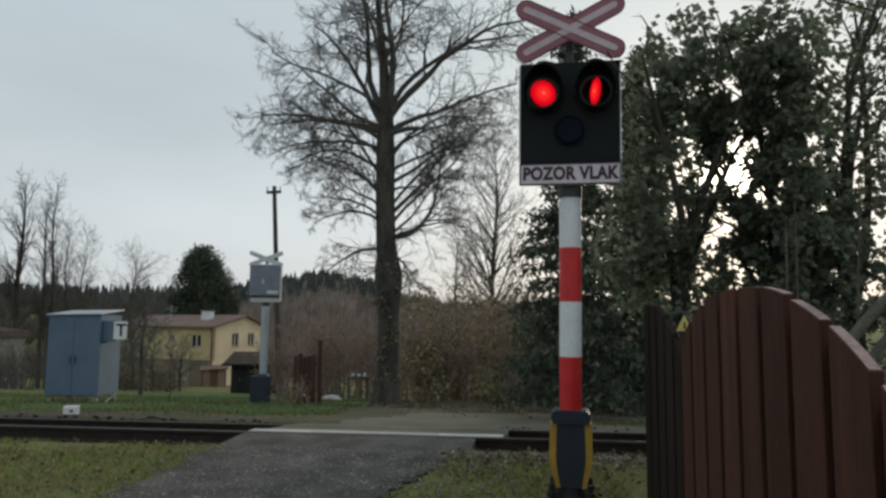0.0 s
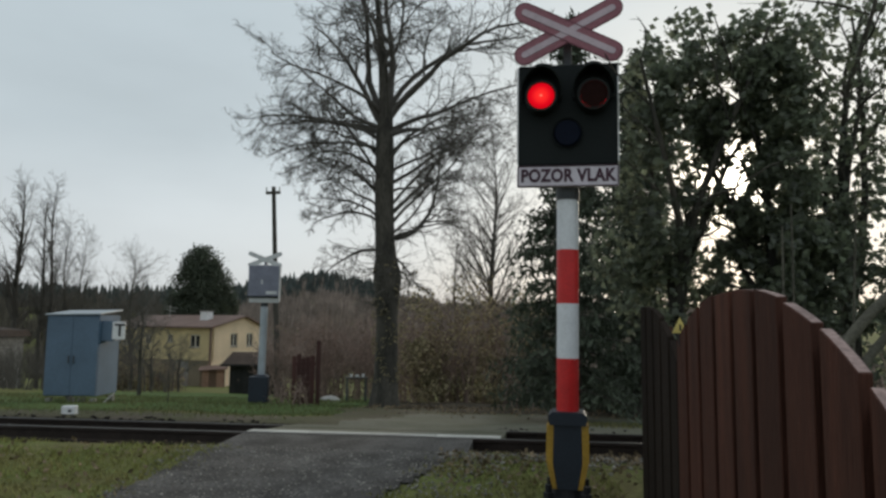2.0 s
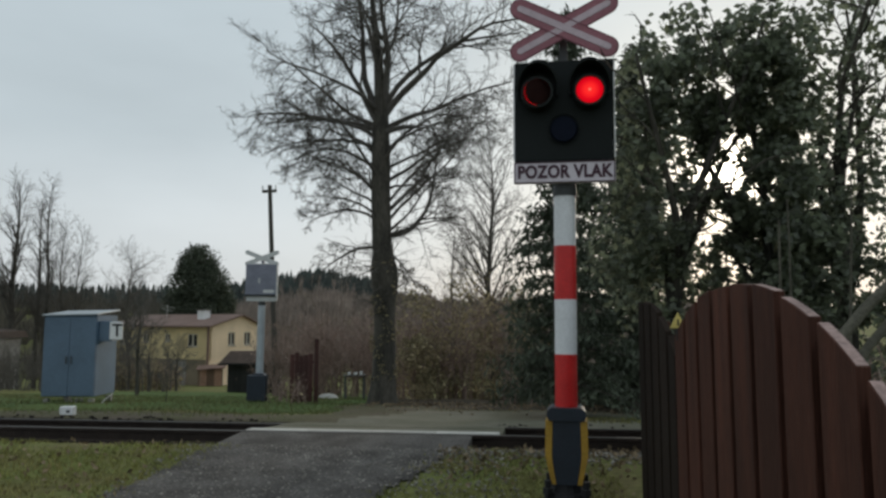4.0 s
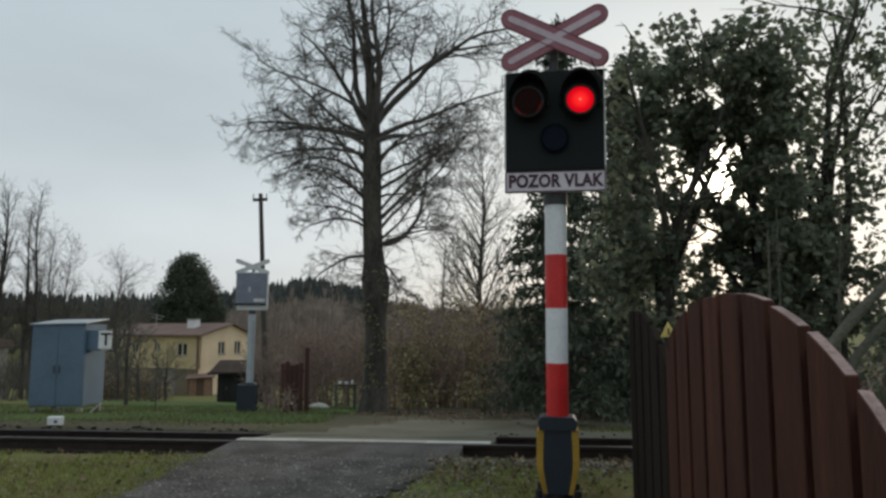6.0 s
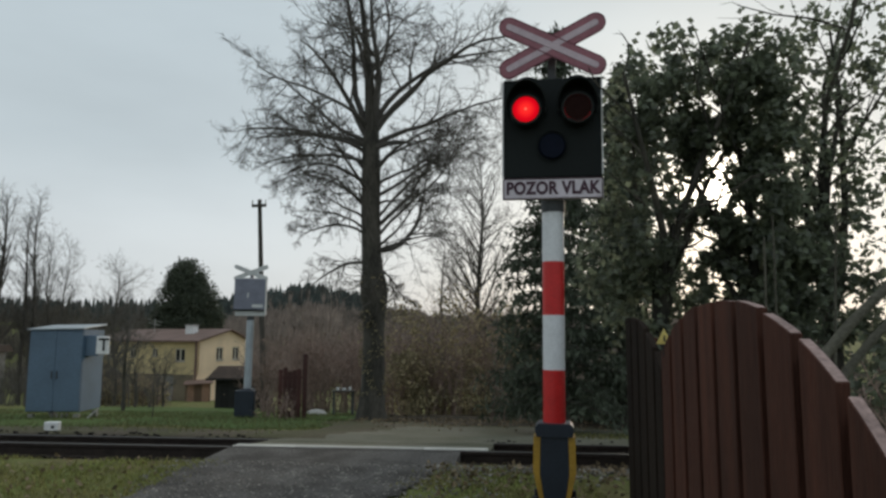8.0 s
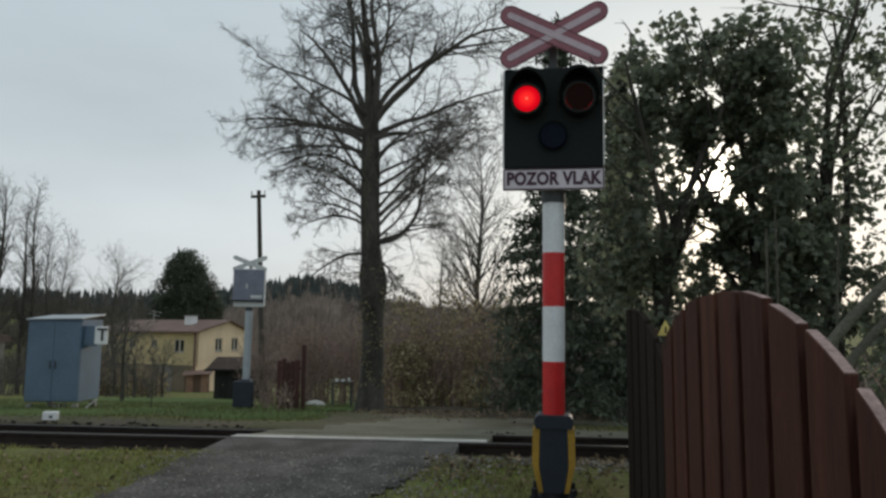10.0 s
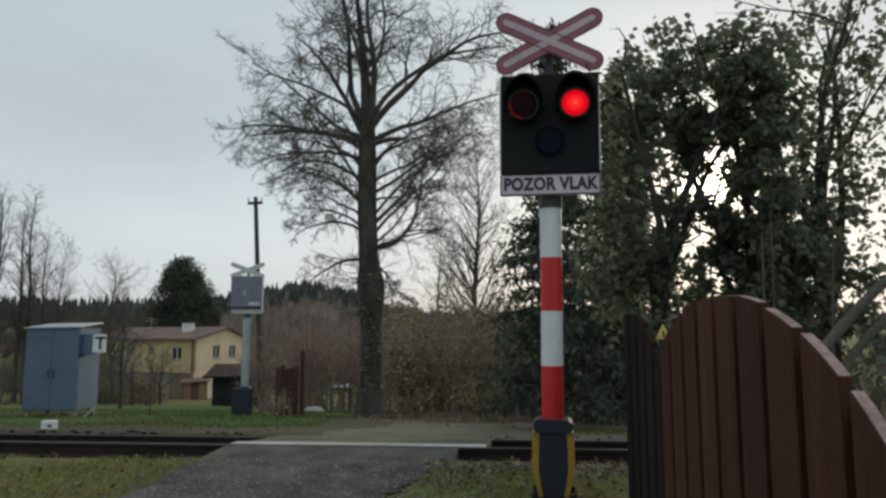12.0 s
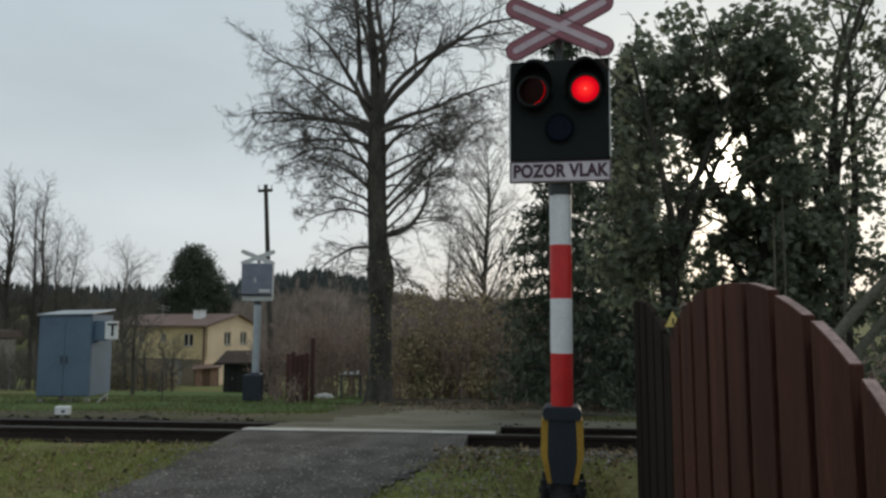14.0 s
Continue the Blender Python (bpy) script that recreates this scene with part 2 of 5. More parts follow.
M = dict(
    grass=mat("meadow_soil", (0.125, 0.150, 0.045), 0.95, var=0.45, scale=1.3, fine=14, bump=0.8, second=(0.125, 0.112, 0.048), spec=0.08),
    lawn=mat("garden_lawn", (0.080, 0.126, 0.040), 0.95, var=0.35, scale=1.0, fine=14, bump=0.7, second=(0.075, 0.105, 0.035), spec=0.08),
    lawn_blade=mat("lawn_blades", (0.105, 0.142, 0.050), 0.8, var=0.4, scale=0.7, fine=6, bump=0, second=(0.150, 0.140, 0.062), island=0.4, trans=0.3),
    blade=mat("grass_blades", (0.185, 0.210, 0.060), 0.8, var=0.3, scale=0.9, fine=6, bump=0, second=(0.215, 0.185, 0.078), island=0.4, trans=0.3),
    road=mat("worn_gravelly_asphalt", (0.118, 0.110, 0.103), 0.95, var=0.6, scale=3.0, fine=38, bump=1.0, second=(0.056, 0.051, 0.047), spec=0.2),
    far_road=mat("pale_gravel", (0.165, 0.158, 0.125), 0.95, var=0.3, scale=1.2, fine=50, bump=0.7, second=(0.12, 0.12, 0.085), spec=0.12),
    # ballast, its colour kept dark for the shade beside the rails
    ballast=mat("shaded_ballast", (0.040, 0.034, 0.030), 0.95, var=0.4, scale=4, fine=40, bump=1.0, spec=0.1),
    stone=mat("ballast_stones", (0.24, 0.225, 0.20), 0.9, var=0.3, scale=6, fine=40, bump=0.4, island=0.5),
    litter=mat("fallen_leaves", (0.22, 0.165, 0.10), 0.85, var=0.3, scale=8, fine=40, bump=0, island=0.5),
    rail=mat("rusty_rail_steel", (0.042, 0.030, 0.024), 0.75, metal=0.3, var=0.4, scale=8, fine=60),
    rail_top=mat("polished_rail_head", (0.075, 0.068, 0.062), 0.6, metal=0.5, var=0.2, scale=6, fine=60, bump=0.1),
    sleeper=mat("tarred_sleeper", (0.045, 0.034, 0.026), 0.9, var=0.4, scale=5, fine=50),
    deck=mat("pale_concrete_panel", (0.50, 0.49, 0.45), 0.85, var=0.3, scale=2.5, fine=45, bump=0.3, rnd=0.15),
    pole_white=mat("white_reflective_sheet", (0.74, 0.75, 0.78), 0.45, var=0.12, scale=5, fine=60, bump=0.05),
    pole_red=mat("red_reflective_sheet", (0.60, 0.022, 0.022), 0.42, var=0.15, scale=5, fine=60, bump=0.05),
    pole_grey=mat("galvanised_pole", (0.42, 0.46, 0.50), 0.5, metal=0.25, var=0.2, scale=4, fine=60, bump=0.1),
    collar=mat("dark_grey_collar", (0.06, 0.065, 0.07), 0.6, var=0.2, scale=6, fine=60, bump=0.1),
    board=mat("black_signal_board", (0.0115, 0.0150, 0.0150), 0.65, var=0.2, scale=3, fine=60, bump=0.05, spec=0.16),
    board_edge=mat("white_board_rim", (0.62, 0.63, 0.63), 0.5, var=0.15, scale=6, fine=60, bump=0.05),
    board_back=mat("grey_board_back", (0.22, 0.23, 0.29), 0.5, metal=0.1, var=0.2, scale=4, fine=50, bump=0.1),
    hood=mat("dark_green_grey_hood", (0.012, 0.015, 0.014), 0.7, var=0.25, scale=6, fine=60, bump=0.05, spec=0.2),
    lens_off=mat("unlit_red_lens", (0.019, 0.007, 0.006), 0.7, spec=0.05, var=0.2, scale=20, fine=90, bump=0.2),
    # unlit clear lens; its blue glint is put into the base colour
    lens_white=mat("glint_tinted_clear_lens", (0.006, 0.009, 0.020), 0.6, spec=0.08, var=0.2, scale=20, fine=90, bump=0.2),
    lens_lit=lamp_glow(),
    cross_red=mat("weathered_red_border", (0.31, 0.115, 0.145), 0.5, var=0.15, scale=6, fine=60, bump=0.05),
    cross_edge=mat("dark_crossbuck_edge", (0.16, 0.045, 0.065), 0.5, var=0.15, scale=6, fine=60, bump=0.05),
    cross_white=mat("greyed_white_stripe", (0.56, 0.45, 0.50), 0.5, var=0.15, scale=6, fine=60, bump=0.05),
    sign_white=mat("sign_white", (0.66, 0.60, 0.66), 0.45, var=0.1, scale=6, fine=60, bump=0.03),
    sign_text=mat("sign_lettering", (0.055, 0.018, 0.034), 0.5, var=0.1, scale=6, fine=60, bump=0.0),
    boot=mat("navy_plastic_housing", (0.018, 0.026, 0.040), 0.55, var=0.2, scale=5, fine=60, bump=0.1),
    fin=mat("yellow_housing_side", (0.46, 0.27, 0.035), 0.55, var=0.25, scale=5, fine=60, bump=0.1),
    iron=mat("dark_cast_iron", (0.020, 0.020, 0.022), 0.7, metal=0.2, var=0.3, scale=8, fine=60),
    fence=mat("red_brown_painted_board", (0.094, 0.036, 0.024), 0.8, spec=0.15, var=0.3, scale=1.6, fine=28, bump=0.35, stretch=(6, 6, 0.5), second=(0.056, 0.024, 0.017), rnd=0.16),
    # top faces of the fence boards, paler than their sides
    fence_top=mat("pale_board_end", (0.36, 0.25, 0.225), 0.8, var=0.35, scale=8, fine=60, bump=0.4),
    yellow=mat("yellow_tag", (0.62, 0.50, 0.15), 0.5, var=0.1, scale=10, fine=60, bump=0.05),
    black=mat("black_paint", (0.015, 0.015, 0.015), 0.5, var=0.1, scale=10, fine=60, bump=0.05),
    cab=mat("grey_blue_sheet_metal", (0.108, 0.162, 0.228), 0.6, metal=0.0, var=0.16, scale=1.6, fine=40, bump=0.08),
    # copy of the cabinet blue for its body, bluer to offset warm sunlight
    cab_side=mat("sun_offset_blue_sheet_metal", (0.102, 0.165, 0.240), 0.7, spec=0.25, metal=0.0, var=0.16, scale=1.6, fine=40, bump=0.08),
    cab_roof=mat("zinc_roof", (0.36, 0.40, 0.43), 0.5, metal=0.2, var=0.2, scale=3, fine=40, bump=0.1),
    # leaf mould, with the hedge's shade mixed into its dark colour
    mould=mat("shaded_leaf_mould", (0.070, 0.054, 0.038), 0.95, var=0.45, scale=2.2, fine=30, bump=0.9, second=(0.040, 0.034, 0.024), spec=0.1),
    concrete=mat("rough_concrete", (0.30, 0.29, 0.27), 0.9, var=0.3, scale=5, fine=50),
    white=mat("white_enamel", (0.78, 0.78, 0.78), 0.5, var=0.12, scale=8, fine=60, bump=0.05),
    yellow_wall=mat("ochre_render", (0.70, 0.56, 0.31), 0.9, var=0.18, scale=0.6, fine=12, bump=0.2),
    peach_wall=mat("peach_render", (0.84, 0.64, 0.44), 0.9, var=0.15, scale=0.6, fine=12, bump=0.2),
    # ground-floor render: the shadow along the long wall is in this dark brown
    shaded_wall=mat("shaded_render", (0.22, 0.18, 0.125), 0.9, var=0.2, scale=0.8, fine=12, bump=0.2),
    brick_wall=mat("worn_reddish_brickwork", (0.42, 0.25, 0.17), 0.9, var=0.35, scale=1.2, fine=9, bump=0.4, second=(0.28, 0.17, 0.12)),
    roof=mat("brown_roof_sheet", (0.20, 0.125, 0.10), 0.7, var=0.25, scale=0.8, fine=14, bump=0.3),
    glass=mat("dark_window_glass", (0.02, 0.024, 0.03), 0.08, var=0.1, scale=2, fine=20, bump=0),
    frame_pale=mat("cream_window_paint", (0.58, 0.52, 0.43), 0.6, var=0.2, scale=4, fine=40, bump=0.1),
    frame_wood=mat("brown_window_wood", (0.16, 0.10, 0.065), 0.7, var=0.2, scale=4, fine=40, bump=0.1),
    shed=mat("tarred_shed_board", (0.022, 0.022, 0.020), 0.85, var=0.3, scale=2, fine=30, rnd=0.3),
    shed_roof=mat("brown_felt_roof", (0.075, 0.052, 0.040), 0.9, var=0.3, scale=2, fine=30),
    bark=mat("grey_brown_bark", (0.100, 0.090, 0.074), 0.95, var=0.45, scale=3, fine=22, bump=1.0, stretch=(1, 1, 0.35), second=(0.036, 0.034, 0.028)),
    stem=mat("pale_smooth_bark", (0.115, 0.108, 0.082), 0.9, var=0.35, scale=6, fine=40, bump=0.5),
    # darker brown for the fence panel next to the signal
    fence_dark=mat("dark_brown_board", (0.024, 0.017, 0.013), 0.85, spec=0.1, var=0.3, scale=1.6, fine=28, bump=0.35, stretch=(6, 6, 0.5), rnd=0.2),
    cinder=mat("cinder_and_soil", (0.105, 0.088, 0.066), 0.95, var=0.4, scale=1.2, fine=30, bump=0.9, second=(0.085, 0.085, 0.045), spec=0.1),
    twig=mat("bare_twigs", (0.105, 0.096, 0.084), 0.9, var=0.2, scale=2, fine=10, bump=0),
    twig_red=mat("reddish_bare_twigs", (0.30, 0.215, 0.18), 0.9, var=0.3, scale=0.6, fine=8, bump=0, island=0.35),
    leaf=mat("dark_evergreen_leaf", (0.180, 0.208, 0.140), 0.42, var=0.3, scale=1.2, fine=8, bump=0, island=0.5, trans=0.6, spec=0.9),
    leaf_brown=mat("withered_hedge_leaf", (0.36, 0.295, 0.175), 0.8, var=0.3, scale=0.7, fine=8, bump=0, second=(0.25, 0.22, 0.13), island=0.45, trans=0.25),
    leaf_red=mat("withered_reddish_leaf", (0.22, 0.155, 0.125), 0.85, var=0.3, scale=0.7, fine=8, bump=0, second=(0.16, 0.125, 0.10), island=0.4, trans=0.2),
    needle=mat("conifer_needles", (0.080, 0.098, 0.064), 0.7, var=0.3, scale=1.0, fine=8, bump=0, island=0.4, trans=0.12),
    forest=mat("distant_spruce", (0.055, 0.068, 0.062), 0.9, var=0.3, scale=0.02, fine=0.4, bump=0, island=0.35),
    wood_far=mat("distant_bare_wood", (0.29, 0.235, 0.20), 0.95, var=0.3, scale=0.05, fine=0.6, bump=0, island=0.35),
    wood_dark=mat("distant_mixed_wood", (0.125, 0.110, 0.085), 0.95, var=0.35, scale=0.05, fine=0.6, bump=0, island=0.4),
    timber=mat("weathered_pole_timber", (0.075, 0.068, 0.058), 0.9, var=0.3, scale=4, fine=40, stretch=(4, 4, 0.5)),
    pipe=mat("pale_cable_pipe", (0.42, 0.41, 0.38), 0.7, var=0.2, scale=6, fine=40),
    red_gate=mat("red_gate_board", (0.085, 0.034, 0.029), 0.75, var=0.3, scale=2, fine=30, rnd=0.2),
)

# ---------------------------------------------------------------- mesh helpers


def part(name, bm, material, parent=None, label=""):
    me = bpy.data.meshes.new(name)
    bm.normal_update()
    bm.to_mesh(me)
    bm.free()
    me.materials.append(material)
    ob = new(name, me)
    ob.parent = parent
    return tagged(ob, label)


def share(name, me, parent, m):
    ob = new(name, me)
    ob.parent = parent
    ob.matrix_basis = m
    return ob


def thing(name, m, label, category, group="", kind=""):
    ob = new(name)
    ob.matrix_basis = m
    return tagged(ob, label, category, group, kind)


def box(bm, x0, x1, y0, y1, z0, z1, bevel=0.0, m=None):
    r = bmesh.ops.create_cube(bm, size=1.0)
    vs = r["verts"]
    for v in vs:
        v.co = Vector(((x0 + x1) / 2 + v.co.x * (x1 - x0), (y0 + y1) / 2 + v.co.y * (y1 - y0), (z0 + z1) / 2 + v.co.z * (z1 - z0)))
    if m is not None:
        bmesh.ops.transform(bm, matrix=m, verts=vs)
    if bevel:
        es = list({e for v in vs for e in v.link_edges})
        bmesh.ops.bevel(bm, geom=es, offset=bevel, segments=2, affect="EDGES", profile=0.5)
    return bm


def boxed(x0, x1, y0, y1, z0, z1, bevel=0.0, m=None):
    return box(bmesh.new(), x0, x1, y0, y1, z0, z1, bevel, m)


def cyl(bm, a, b, r0, r1=None, n=20, caps=True):
    a, b = Vector(a), Vector(b)
    r1 = r0 if r1 is None else r1
    d = b - a
    m = Matrix.Translation((a + b) / 2) @ d.to_track_quat("Z", "Y").to_matrix().to_4x4()
    bmesh.ops.create_cone(bm, cap_ends=caps, segments=n, radius1=r0, radius2=r1, depth=d.length, matrix=m)
    return bm


def prism(bm, outline, y0, y1):
    """A closed outline in x and z, drawn out from y0 to y1."""
    f = [bm.verts.new((x, y0, z)) for x, z in outline]
    k = [bm.verts.new((x, y1, z)) for x, z in outline]
    n = len(outline)
    bm.faces.new(f)
    bm.faces.new(k[::-1])
    for i in range(n):
        bm.faces.new((f[i], k[i], k[(i + 1) % n], f[(i + 1) % n]))
    bmesh.ops.recalc_face_normals(bm, faces=bm.faces[:])
    return bm


class Acc:
    """Collects tubes and leaves as plain lists of corners and faces."""

    def __init__(self):
        self.v, self.f = [], []

    def tube(self, a, b, ra, rb, n=4):
        d = b - a
        if d.length < 1e-5:
            return
        u = d.orthogonal().normalized()
        w = d.normalized().cross(u)
        k = len(self.v)
        for p, r in ((a, ra), (b, rb)):
            for i in range(n):
                t = 2 * math.pi * i / n
                self.v.append(p + u * (r * math.cos(t)) + w * (r * math.sin(t)))
        for i in range(n):
            j = (i + 1) % n
            self.f.append((k + i, k + j, k + n + j, k + n + i))

    def path(self, pts, radii, n=8):
        k = len(self.v)
        for i, (p, r) in enumerate(zip(pts, radii)):
            d = (pts[min(i + 1, len(pts) - 1)] - pts[max(i - 1, 0)]).normalized()
            u = d.cross(Vector((0, 1, 0.02))).normalized()
            w = d.cross(u)
            for j in range(n):
                t = 2 * math.pi * j / n
                self.v.append(p + u * (r * math.cos(t)) + w * (r * math.sin(t)))
        for i in range(len(pts) - 1):
            for j in range(n):
                a, b = k + i * n, k + (i + 1) * n
                self.f.append((a + j, a + (j + 1) % n, b + (j + 1) % n, b + j))

    def mesh(self, name, material, smooth=False):
        me = bpy.data.meshes.new(name)
        me.from_pydata([tuple(p) for p in self.v], [], self.f)
        me.materials.append(material)
        if smooth:
            me.polygons.foreach_set("use_smooth", [True] * len(me.polygons))
        return me


def leaf_mesh(name, pts, size, material, rng, slim=1.0, drop=0.3):
    """Folded leaves at the points: two triangles each, turned every way."""
    pts = np.asarray(pts, float)
    n = len(pts)
    a = rng.normal(size=(n, 3))
    a[:, 2] -= drop
    a /= np.linalg.norm(a, axis=1)[:, None]
    b = np.cross(a, rng.normal(size=(n, 3)))
    b /= np.linalg.norm(b, axis=1)[:, None]
    c = np.cross(a, b)
    s = size * rng.uniform(0.6, 1.3, (n, 1))
    w = slim * s * rng.uniform(0.28, 0.42, (n, 1))
    v = np.empty((n, 4, 3))
    v[:, 0] = pts
    v[:, 1] = pts + a * s * 0.5 + b * w + c * w * 0.35
    v[:, 2] = pts + a * s
    v[:, 3] = pts + a * s * 0.5 - b * w + c * w * 0.35
    idx = np.arange(n)[:, None] * 4
    faces = np.concatenate([idx + [0, 1, 2], idx + [0, 2, 3]]).tolist()
    me = bpy.data.meshes.new(name)
    me.from_pydata(v.reshape(-1, 3).tolist(), [], faces)
    me.materials.append(material)
    return me


def blob_points(rng, blobs, gap=0.0, gap_scale=1.6, shell=0.45):
    """Points in ellipsoids (x, y, z, rx, ry, rz, count), denser outwards, thinned by noise."""
    out = []
    for x, y, z, rx, ry, rz, n in blobs:
        d = rng.normal(size=(int(n), 3))
        d /= np.linalg.norm(d, axis=1)[:, None]
        r = rng.uniform(0, 1, (int(n), 1)) ** shell
        r *= 1 + 0.25 * rng.normal(size=(int(n), 1)) * 0.4
        p = np.array((x, y, z)) + d * r * np.array((rx, ry, rz))
        out.append(p)
    p = np.concatenate(out)
    if gap:
        keep = [noise.noise(Vector(q) * gap_scale) > -0.5 + gap for q in p]
        p = p[np.array(keep)]
    return p


# ---------------------------------------------------------------- the lie of the land
def track_y(x):
    """Where the near rail runs, as a line across the view."""
    return 7.82 - 0.121 * max(-45.0, min(45.0, x))


PROFILE = ((-90, 0.3), (-20, 0.0), (-4, 0.0), (-2.6, 0.03), (-1.0, 0.09), (-0.72, 0.07), (-0.45, -0.03), (0, -0.05), (1.6, -0.12), (2.0, -0.12), (2.4, -0.08),
           (4.2, -0.24), (7.2, -0.42), (8.9, -0.62), (10.2, -0.70), (22, -1.75), (37, -3.1), (56, -4.4), (80, -6.0), (110, -5.2), (200, 3.0), (300, 11.0), (420, 17.0), (800, 17.0), (2500, 20.0))


def land(x, y):
    s = y - track_y(x)
    z = PROFILE[-1][1]
    for (a, za), (b, zb) in zip(PROFILE, PROFILE[1:]):
        if s <= b:
            k = max(0.0, (s - a) / (b - a))
            z = za + (zb - za) * k
            break
    if s > 120:
        z += min(1, (s - 120) / 150) * (5.0 * noise.noise(Vector((x / 140, s / 200, 3.1))) + 7.0 * math.exp(-((x / (y + 1.0) + 0.17) / 0.07) ** 2) - 5.0 * max(0.0, min(1.0, (x / (y + 1.0) + 0.10) / 0.12)))
    elif s > 2.5:
        z += 0.05 * min(1, (s - 2.5) / 3) * noise.noise(Vector((x / 1.7, y / 1.7, 0)))
    elif s < -0.8:
        z += 0.02 * noise.noise(Vector((x / 0.8, y / 0.8, 5)))
    return z


def sheet(name, xs, ss, material, lift=0.0, inside=None):
    """A strip of ground that follows the land; rows run beside the track."""
    v, f = [], []
    nx = len(xs)
    for s in ss:
        for x in xs:
            y = s + track_y(x)
            v.append((x, y, land(x, y) + lift))
    for j in range(len(ss) - 1):
        for i in range(nx - 1):
            if inside and not inside((xs[i] + xs[i + 1]) / 2, (ss[j] + ss[j + 1]) / 2):
                continue
            f.append((j * nx + i, j * nx + i + 1, (j + 1) * nx + i + 1, (j + 1) * nx + i))
    me = bpy.data.meshes.new(name)
    me.from_pydata(v, [], f)
    me.materials.append(material)
    me.polygons.foreach_set("use_smooth", [True] * len(me.polygons))
    return new(name, me)


def build_ground():
    xs = [-2500, -900, -400, -250] + list(range(-180, -40, 10)) + list(range(-40, -12, 2)) + [round(-12 + 0.3 * i, 2) for i in range(64)] + \
        list(range(8, 40, 2)) + list(range(40, 181, 10)) + [250, 400, 900, 2500]
    ss = [-90, -60, -40, -25, -15, -10, -8] + [round(-7 + 0.25 * i, 2) for i in range(25)] + [-0.85, -0.72, -0.58, -0.45, -0.2, 0, 0.5, 1.0, 1.6, 2.0, 2.2, 2.4] + \
        [round(2.7 + 0.4 * i, 2) for i in range(24)] + list(range(13, 40, 2)) + list(range(40, 120, 6)) + list(range(120, 440, 12)) + [480, 560, 700, 1000, 2500]
    def on_lawn(x, s):
        w = 0.8 * noise.noise(Vector((x * 0.5, s * 0.5, 6))) + 0.2 * noise.noise(Vector((x * 3, s * 3, 1)))
        return 4.6 + w < s < 30 + w and -15 + w < x < -1.9 + 0.6 * w

    tagged(sheet("lawn", [round(-16 + 0.25 * i, 2) for i in range(60)], [round(3.7 + 0.2 * i, 2) for i in range(60)] + [round(16 + 0.5 * i, 2) for i in range(32)], M["lawn"], 0.014, on_lawn), "green lawn sloping down from the track to the house", "lawn", kind="structure")
    tagged(sheet("ground", xs, ss, M["grass"]), "uneven meadow of patchy winter grass sloping down past the track", "ground", kind="structure")
    # approach road on the near side
    xr = [round(-4 + 0.05 * i, 2) for i in range(110)]
    sr = [round(-30 + 1.0 * i, 2) for i in range(24)] + [round(-6 + 0.05 * i, 2) for i in range(109)]

    def on_road(x, s):
        w = 0.10 * noise.noise(Vector((x * 1.5, s * 1.5, 0))) + 0.06 * noise.noise(Vector((x * 7, s * 7, 3)))
        left = -2.42 + 0.30 * math.exp(-((s + 0.3) / 1.4) ** 2)
        right = -0.50 + 0.88 * max(0.0, (s + 2.7) / 2.4)
        return left + w < x < min(0.45, right) + w

    tagged(sheet("road", xr, sr, M["road"], 0.018, on_road), "dark worn gravelly asphalt lane leading up to the crossing", "road", kind="structure")

    def on_far(x, s):
        w = 0.15 * noise.noise(Vector((x * 1.2, s * 1.2, 2)))
        return (-1.5 + 0.35 * (s - 2) + w < x < 2.6 + 0.4 * (s - 2) + w and s < 5.2 + w) or (x > 0 and s < 3.7 + w)

    xf = [round(-3 + 0.2 * i, 2) for i in range(90)]
    sf = [round(1.75 + 0.15 * i, 2) for i in range(28)]
    tagged(sheet("road_beyond", xf, sf, M["far_road"], 0.02, on_far), "pale gravel lane on the far side of the track", "road", kind="structure")
    def on_cinder(x, s):
        w = 0.5 * noise.noise(Vector((x * 0.6, s * 0.9, 4))) + 0.15 * noise.noise(Vector((x * 3, s * 3, 9)))
        return (s < 4.2 + 1.6 * w + (1.8 if x < -9.4 else 0.0) and x < 2.3 + w) or (x > -1.75 + w and s > 4.2 + w)

    xc = [round(-20 + 0.2 * i, 2) for i in range(140)]
    sc = [round(1.9 + 0.12 * i, 2) for i in range(46)] + [round(7.6 + 0.5 * i, 2) for i in range(22)]
    tagged(sheet("cinder_verge", xc, sc, M["cinder"], 0.012, on_cinder), "trodden brown cinder strip beside the rails", "verge", kind="structure")
    # soil sheet where the ground lies in hedge shade, darkened to match
    def on_mould(x, s):
        w = 0.5 * noise.noise(Vector((x * 0.7, s * 0.7, 8))) + 0.2 * noise.noise(Vector((x * 3, s * 3, 5)))
        v = 0.5 * noise.noise(Vector((x * 6, s * 6, 1)))
        return s > 6.4 + 2.4 * w + v + (0.8 if x < 0 else 0.0) and x > -1.1 + w + v

    tagged(sheet("leaf_mould", [round(-2 + 0.1 * i, 2) for i in range(130)], [round(4.6 + 0.1 * i, 2) for i in range(60)] + [round(10.6 + 0.5 * i, 2) for i in range(16)], M["mould"], 0.022, on_mould), "leaf mould coloured dark for the shade under the hedge and evergreens", "soil", kind="structure")
    bal = sheet("track_bed", [round(-46 + 1.0 * i, 2) for i in range(93)], [-0.62, -0.5, -0.3, 0, 0.4, 0.8, 1.2, 1.6, 2.0, 2.2], M["ballast"], 0.012)
    tagged(bal, "ballast bed of a single railway track, coloured dark for shade", "track bed", kind="structure")


build_ground()


